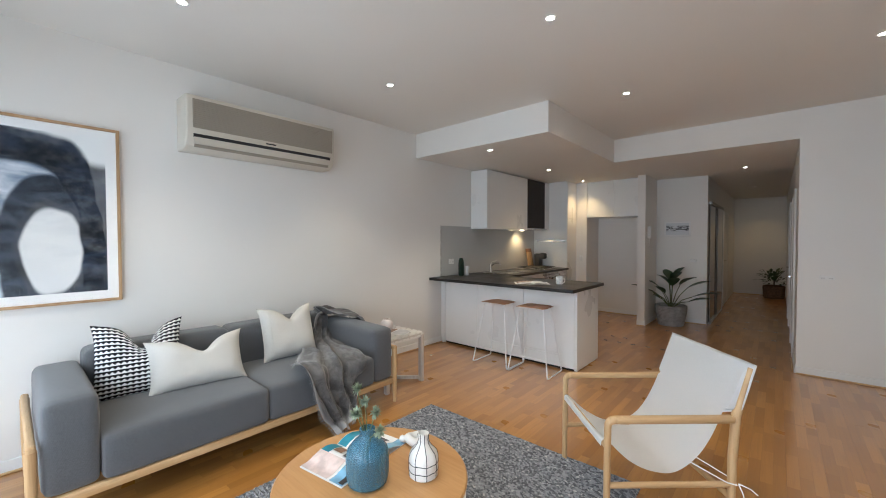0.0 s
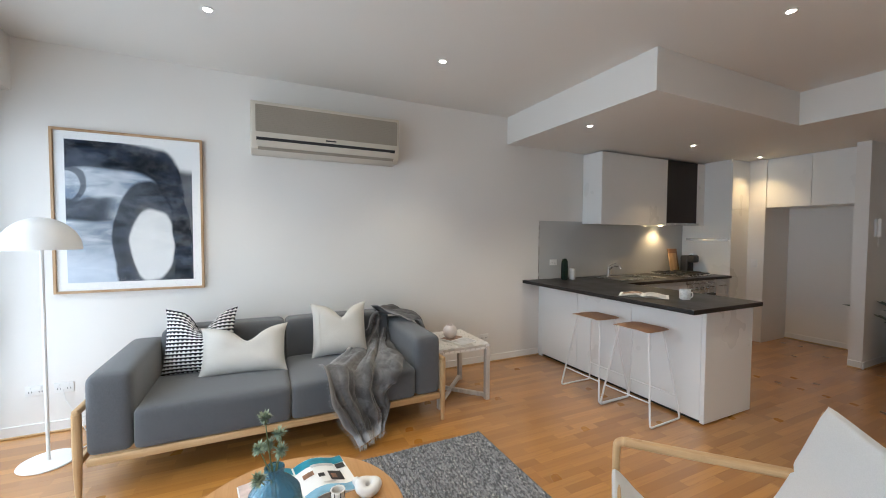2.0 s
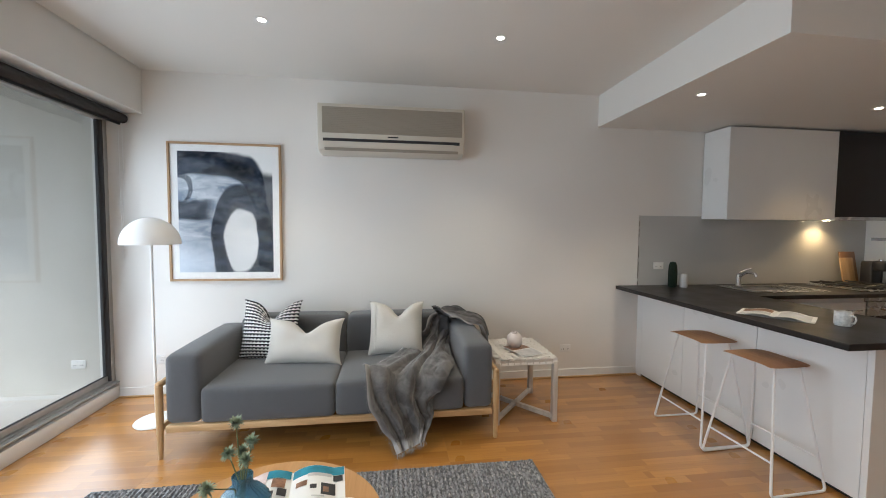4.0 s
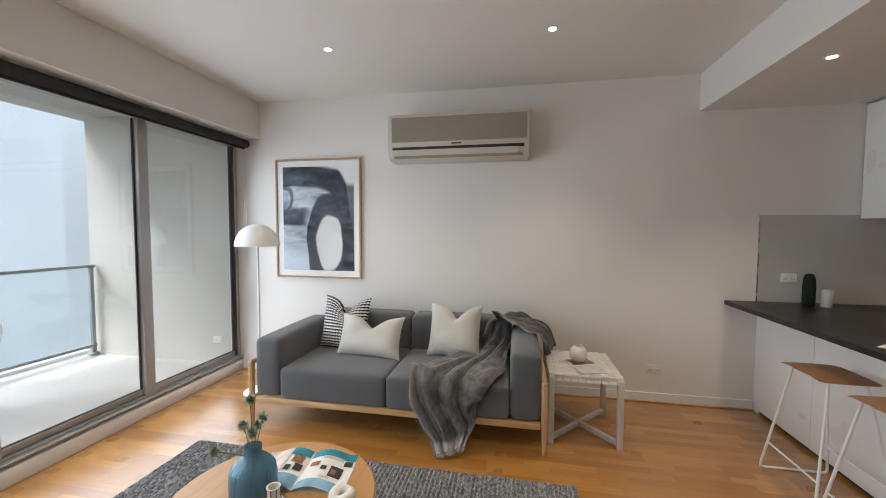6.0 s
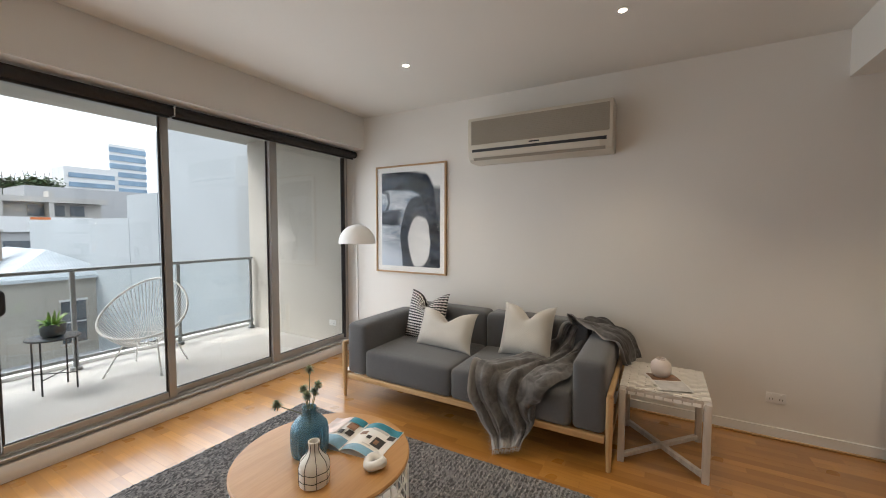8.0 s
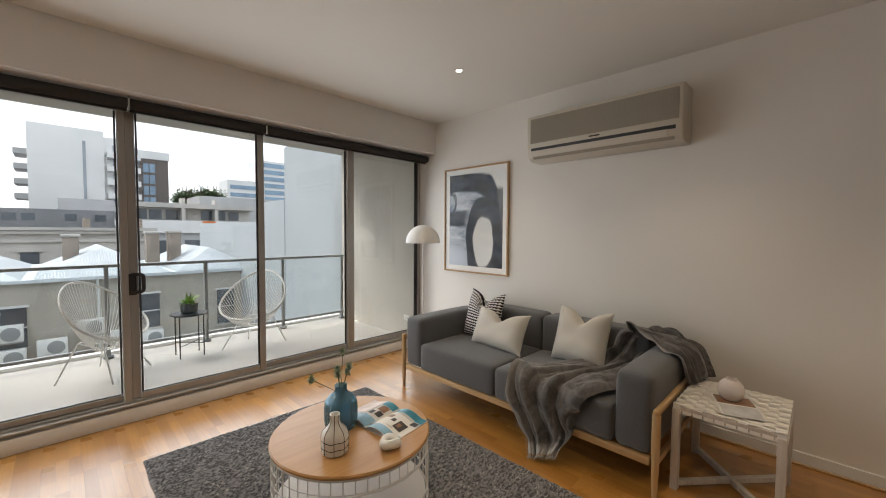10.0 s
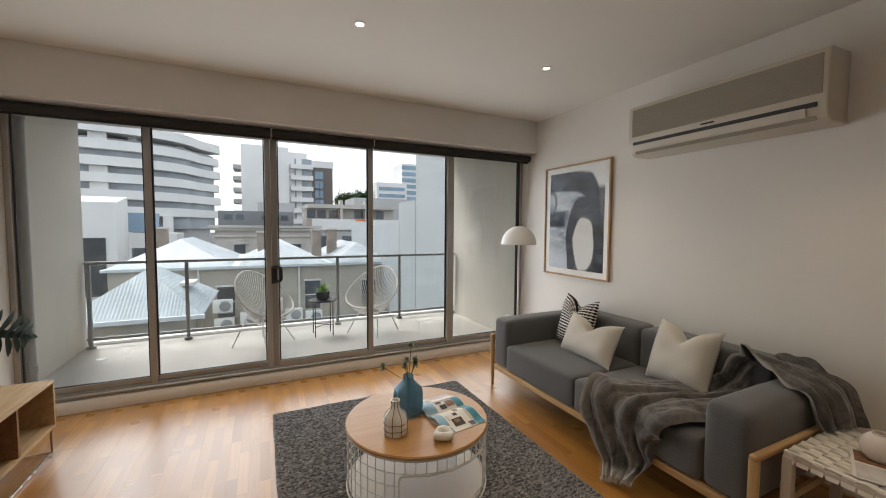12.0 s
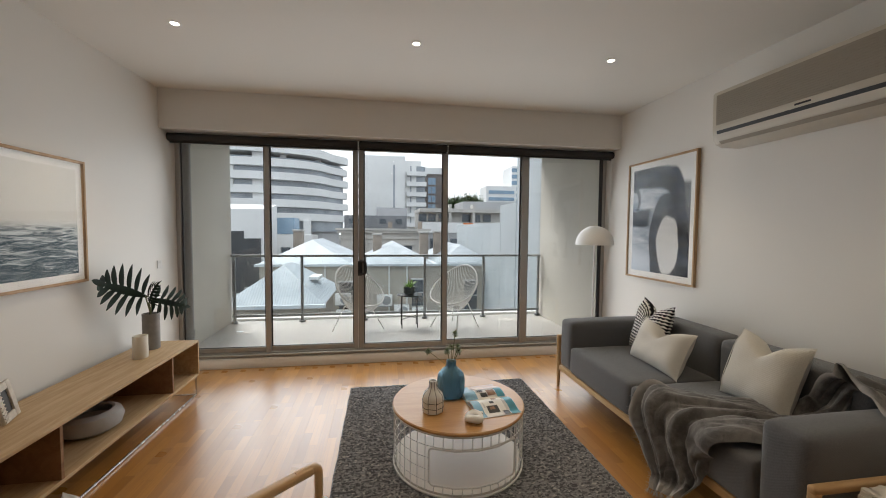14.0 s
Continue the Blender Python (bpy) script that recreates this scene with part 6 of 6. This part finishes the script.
part("cupboard_door", rbox(B(), (-2.9695, 4.985, 1.642), (-2.95, 6.23, KZ - 0.022), 0.0015, 1), LACQUER, up)
hd = thing("rangehood", pose(-3.26, 6.56, 1.66), "dark brown rangehood panel with a slim steel lip", "rangehood")
part("front", box(B(), (0.002, -0.326, 0.02), (0.312, 0.33, KZ - 1.68)), HOODBROWN, hd)
part("lip", rbox(B(), (0.002, -0.326, -0.012), (0.35, 0.33, 0.0195), 0.003, 1), STEEL, hd)
part("lamp", lathe(B(), [(0, -0.016), (0.028, -0.016), (0.028, -0.0125), (0, -0.0125)], 16, (0.12, -0.18, 0)), HOODBULB, hd)
up2 = thing("wall_cabinet", pose(0, 0, 0), "narrow white wall cabinet between rangehood and pantry", "cabinet")
part("carcass", rbox(B(), (W + 0.008, 6.894, 1.65), (-2.95, 7.074, KZ - 0.02), 0.0015, 1), LACQUER, up2)
for x, y, z, e in ((-3.14, 6.38, 1.635, 4.0),):
    data = bpy.data.lights.new("rangehood_beam", "SPOT")
    data.energy, data.color, data.spot_size, data.spot_blend, data.shadow_soft_size = e, (1.0, 0.64, 0.28), radians(130), 0.6, 0.02
    new("rangehood_beam", data).location = (x, y, z)
pan = thing("pantry_cabinet", pose(0, 0, 0), "tall white pantry cabinet with stacked doors", "cabinet")
part("side_panel", box(B(), (W + 0.001, 7.078, 0), (-2.60, 7.10, KZ - 0.001)), LACQUER, pan)
part("carcass", box(B(), (W + 0.001, 7.10, 0.0), (-2.60, 7.50, KZ - 0.001)), LACQUER, pan)
for z0, z1 in ((0.1, 0.93), (0.934, 1.87), (1.874, KZ - 0.03)):
    d = part("pantry_door", rbox(B(), (-2.5995, 7.08, z0), (-2.58, 7.498, z1), 0.0015, 1), LACQUER, pan)
part("edge_rail", rbox(B(), (-3.20, 7.058, 1.43), (-2.605, 7.0775, 1.465), 0.003, 1), STEEL, pan, "steel edge rail")
setting("wall_fridge_panel", box(B(), (-2.60, 7.501, 0), (-2.38, 8.149, KZ)), WALL)
outlet(-2.49, 7.501, 1.12, 0, -1, 0.075, 0.11, "white switch plate beside the pantry")
fc = thing("overhead_cabinet", pose(0, 0, 0), "white overhead cabinet above the empty fridge recess", "cabinet")
part("carcass", box(B(), (-2.379, 7.54, 1.905), (-1.421, 8.149, KZ - 0.001)), LACQUER, fc)
for x0, x1 in ((-2.378, -1.902), (-1.898, -1.422)):
    part("cupboard_door", rbox(B(), (x0, 7.52, 1.898), (x1, 7.5395, KZ - 0.02), 0.0015, 1), LACQUER, fc)
outlet(W + 0.007, 4.50, 1.155, 1, 0, 0.115, 0.075, "white power outlet on the splashback")

cac = thing("cactus_ornament", pose(-3.12, 4.56, WT), "dark green ribbed cactus ornament on the worktop", "ornament")
part("body", lathe(B(), [(0, 0), (0.03, 0), (0.036, 0.02), (0.037, 0.15), (0.033, 0.22), (0.022, 0.255), (0, 0.262)], 48, flute=0.14, flutes=14), LEAFBLACK, cac)
solo("white_canister", lathe(B(), [(0, 0), (0.034, 0), (0.037, 0.005), (0.037, 0.13), (0.033, 0.137), (0, 0.137)], 28), mat("matt_grey_white_ceramic", (0.55, 0.55, 0.54), 0.5), "small pale grey canister beside the cactus", "canister", m=pose(-3.10, 4.67, WT))
mug = thing("mug", pose(-1.555, 4.47, WT), "white speckled mug on the peninsula", "mug")
part("cup", lathe(B(), [(0, 0), (0.038, 0), (0.043, 0.01), (0.043, 0.088), (0.039, 0.088), (0.039, 0.012), (0, 0.01)], 32), mat("speckled_white_ceramic", (0.75, 0.74, 0.71), 0.35, vary=0.15, big=60), mug)
part("handle", tube(B(), [(0.04, 0, 0.07), (0.062, 0, 0.065), (0.066, 0, 0.045), (0.058, 0, 0.025), (0.04, 0, 0.02)], 0.005, 8), GLOSSWHITE, mug)
magazine(pose(-1.84, 4.32, WT, 0, 0, 35), 0.20, 0.26, "open magazine lying on the dark worktop", [(1, 0.1, 0.1, 0.9, 0.9, PALEP), (-1, 0.1, 0.5, 0.9, 0.9, SAND), (-1, 0.1, 0.1, 0.9, 0.4, PALEP)], 0.02)
cof = thing("coffee_machine", pose(-3.06, 6.93, WT), "small black coffee machine on the worktop", "coffee machine")
part("body", rbox(B(), (-0.10, -0.06, 0), (0.02, 0.06, 0.26), 0.02, 3), BLACKMETAL, cof)
part("head", rbox(B(), (0.0, -0.055, 0.16), (0.12, 0.055, 0.27), 0.025, 3), BLACKMETAL, cof)
part("drip_tray", rbox(B(), (0.021, -0.055, 0), (0.13, 0.055, 0.03), 0.006), BLACKMETAL, cof)
part("lever", rod(B(), (0.05, 0, 0.27), (0.05, 0, 0.285), 0.02), CHROME, cof)
part("water_tank", rod(B(), (-0.04, 0.10, 0.0), (-0.04, 0.10, 0.22), 0.037, seg=20), BLACKMETAL, cof)
cbd = thing("cutting_board", pose(-3.19, 6.80, WT, 0, -10, 0), "wooden cutting boards leaning on the splashback", "board")
part("board", rbox(B(), (0, -0.1, 0.0), (0.018, 0.1, 0.36), 0.006), BROWNWOOD, cbd)
part("board", rbox(B(), (0.02, -0.13, 0.0), (0.036, 0.04, 0.29), 0.006), OAKZ, cbd)


def bar_stool(m):
    s = thing("bar_stool", m, "bar stool with a timber saddle seat and white wire legs", "stool", "stools at the peninsula")
    def seat(u, v):
        x, y = (u * 2 - 1), (v * 2 - 1)
        k = max(0.0, 1 - abs(y) ** 2.6) ** 0.45
        return Vector((x * 0.175 * (0.88 + 0.12 * k), y * 0.145, 0.735 - 0.022 * x * x * abs(x) * 0.8 + 0.012 * x * x))
    bm = sheet(B(), 24, 12, seat)
    bmesh.ops.solidify(bm, geom=bm.faces[:], thickness=0.014)
    part("seat", bm, timber("stool_beech", (0.50, 0.30, 0.16), (0.42, 0.24, 0.12), 0.4, 0), s)
    for sx in (-1, 1):
        part("leg_frame", tube(B(), arc_path([(sx * 0.135, -0.09, 0.72), (sx * 0.235, -0.19, 0.008), (sx * 0.235, 0.19, 0.008), (sx * 0.135, 0.09, 0.72)], 0.03), 0.0075, 10), WHITEMETAL, s)
    for y, z in ((-0.163, 0.19), (0.163, 0.19)):
        part("foot_rest", rod(B(), (-0.208, y, z), (0.208, y, z), 0.006), WHITEMETAL, s)
    for y in (-0.09, 0.09):
        part("seat_bar", rod(B(), (-0.135, y, 0.716), (0.135, y, 0.716), 0.006), WHITEMETAL, s)
    return s


st1 = bar_stool(pose(-2.13, 4.03, 0, 0, 0, 0))
copy_thing(st1, pose(-1.645, 4.03, 0, 0, 0, 2))

# ---- alcove plant, intercom, hall plant ----
ap = thing("bird_of_paradise_plant", pose(-0.99, 7.72, 0), "broad leaved green plant in a grey rope basket", "potted plant")
BASKET = mat("grey_rope_basket", (0.33, 0.32, 0.31), 0.9, vary=0.15, big=14, fine=120, relief=0.6)
bk = B()
for i in range(14):
    z, rr = 0.012 + i * 0.0245, 0.185 + 0.045 * min(1, i / 10)
    tube(bk, [(rr * math.cos(k * math.tau / 36), rr * math.sin(k * math.tau / 36), z) for k in range(36)], 0.0145, 8, True)
part("basket", bk, BASKET, ap)
part("soil", lathe(B(), [(0, 0.26), (0.21, 0.26), (0.21, 0.27), (0, 0.28)], 30), BARK, ap)
for k, (a, el, l, w) in enumerate(((200, 45, 0.62, 0.13), (170, 25, 0.55, 0.12), (110, 62, 0.72, 0.11), (60, 70, 0.78, 0.10), (20, 40, 0.62, 0.13), (350, 20, 0.55, 0.13), (320, 50, 0.66, 0.14), (250, 35, 0.5, 0.12), (285, 60, 0.58, 0.13), (140, 15, 0.42, 0.1), (30, 8, 0.45, 0.12), (215, 30, 0.46, 0.13), (235, 68, 0.6, 0.13), (300, 72, 0.7, 0.13))):
    a, el = math.radians(a), math.radians(min(84, el + 16))
    d = Vector((math.cos(a) * math.cos(el), math.sin(a) * math.cos(el) * 0.6, math.sin(el)))
    l *= 1.3
    p = Vector((0, 0, 0.28)) + d * l * 0.55
    sm = part("stalk", tube(B(), [(0, 0, 0.27), Vector((0, 0, 0.27)) + d * l * 0.3 + Vector((0, 0, 0.05)), p], 0.006, 8), STEM, ap)
    part("leaf", leaf_blade(B(), p, p + d * 0.16 + Vector((math.cos(a) * 0.26, math.sin(a) * 0.15, 0.04)), w * 1.45, 0.07, 10, 0.25), LEAF, sm)
ic = thing("intercom", pose(-1.30, 7.465, 1.50, 0, 0, 90), "white wall intercom handset", "intercom")
part("base", rbox(B(), (-0.05, -0.02, 0), (0.05, 0, 0.2), 0.006), GLOSSWHITE, ic)
part("handset", soft_box(B(), (-0.045, -0.055, -0.005), (-0.005, -0.021, 0.205), 0.012, 6), GLOSSWHITE, ic)
part("cord", tube(B(), [(-0.025, -0.03, 0), (-0.03, -0.03, -0.09), (0.0, -0.025, -0.12), (0.02, -0.02, -0.02)], 0.003, 6), GLOSSWHITE, ic)
hp = thing("hall_plant", pose(0.33, 12.8, 0), "leafy green plant in a woven basket at the hall end", "potted plant")
part("basket", lathe(B(), [(0, 0), (0.19, 0), (0.21, 0.05), (0.22, 0.3), (0.19, 0.32), (0.18, 0.28), (0, 0.28)], 32), mat("brown_wicker", (0.16, 0.09, 0.05), 0.85, vary=0.3, big=25, relief=0.6), hp)
hb2 = B()
r = random.Random(3)
for i in range(110):
    a, el = r.uniform(0, math.tau), r.uniform(0.1, 1.4)
    d = Vector((math.cos(a) * math.cos(el), math.sin(a) * math.cos(el), math.sin(el)))
    p = Vector((0, 0, 0.34)) + d * r.uniform(0.1, 0.38)
    leaf_blade(hb2, p, p + d * 0.16 + Vector((0, 0, -0.03)), 0.045, 0.05, 5)
part("foliage", hb2, LEAF, hp)
part("stem", tube(B(), [(0, 0, 0.25), (0.01, 0, 0.55)], 0.015, 8), BARK, hp)

# ---- floor planks ----
PW, PL, GAP = 0.186, 1.86, 0.0002
plank_mesh = {}


def plank(x0, x1, y0, y1):
    key = (round(x1 - x0, 3), round(y1 - y0, 3))
    if key not in plank_mesh:
        w, l = key
        bm = box(B(), (0.0, 0.0, -0.0145), (w - GAP, l - GAP, -0.0006))
        a = [bm.verts.new(p) for p in ((0.0003, 0.0003, 0), (w - GAP - 0.0003, 0.0003, 0), (w - GAP - 0.0003, l - GAP - 0.0003, 0), (0.0003, l - GAP - 0.0003, 0))]
        b = [bm.verts.new(p) for p in ((0, 0, -0.0005), (w - GAP, 0, -0.0005), (w - GAP, l - GAP, -0.0005), (0, l - GAP, -0.0005))]
        bm.faces.new(a)
        for i in range(4):
            bm.faces.new((b[i], b[(i + 1) % 4], a[(i + 1) % 4], a[i]))
        plank_mesh[key] = mesh_of(bm, "plank", FLOORWOOD)
        for face in plank_mesh[key].polygons:
            face.use_smooth = False
    again("plank", plank_mesh[key], floor, (x0, y0, 0))


def lay(x0, x1, y0, y1, seed):
    r = random.Random(seed)
    x = x0
    while x < x1 - 0.02:
        xe = min(x + PW, x1)
        y = y0 - r.choice((0.0, 0.31, 0.62, 0.93, 1.24, 1.55))
        while y < y1 - 0.02:
            a, b = max(y, y0), min(y + PL, y1)
            if b - a > 0.03:
                plank(x, xe, a, b)
            y += PL
        x = xe


lay(W, E, -0.705, N, 1)
lay(-2.58, 0.555, N, 8.07, 2)
lay(-0.52, 0.555, 8.07, 13.3, 3)
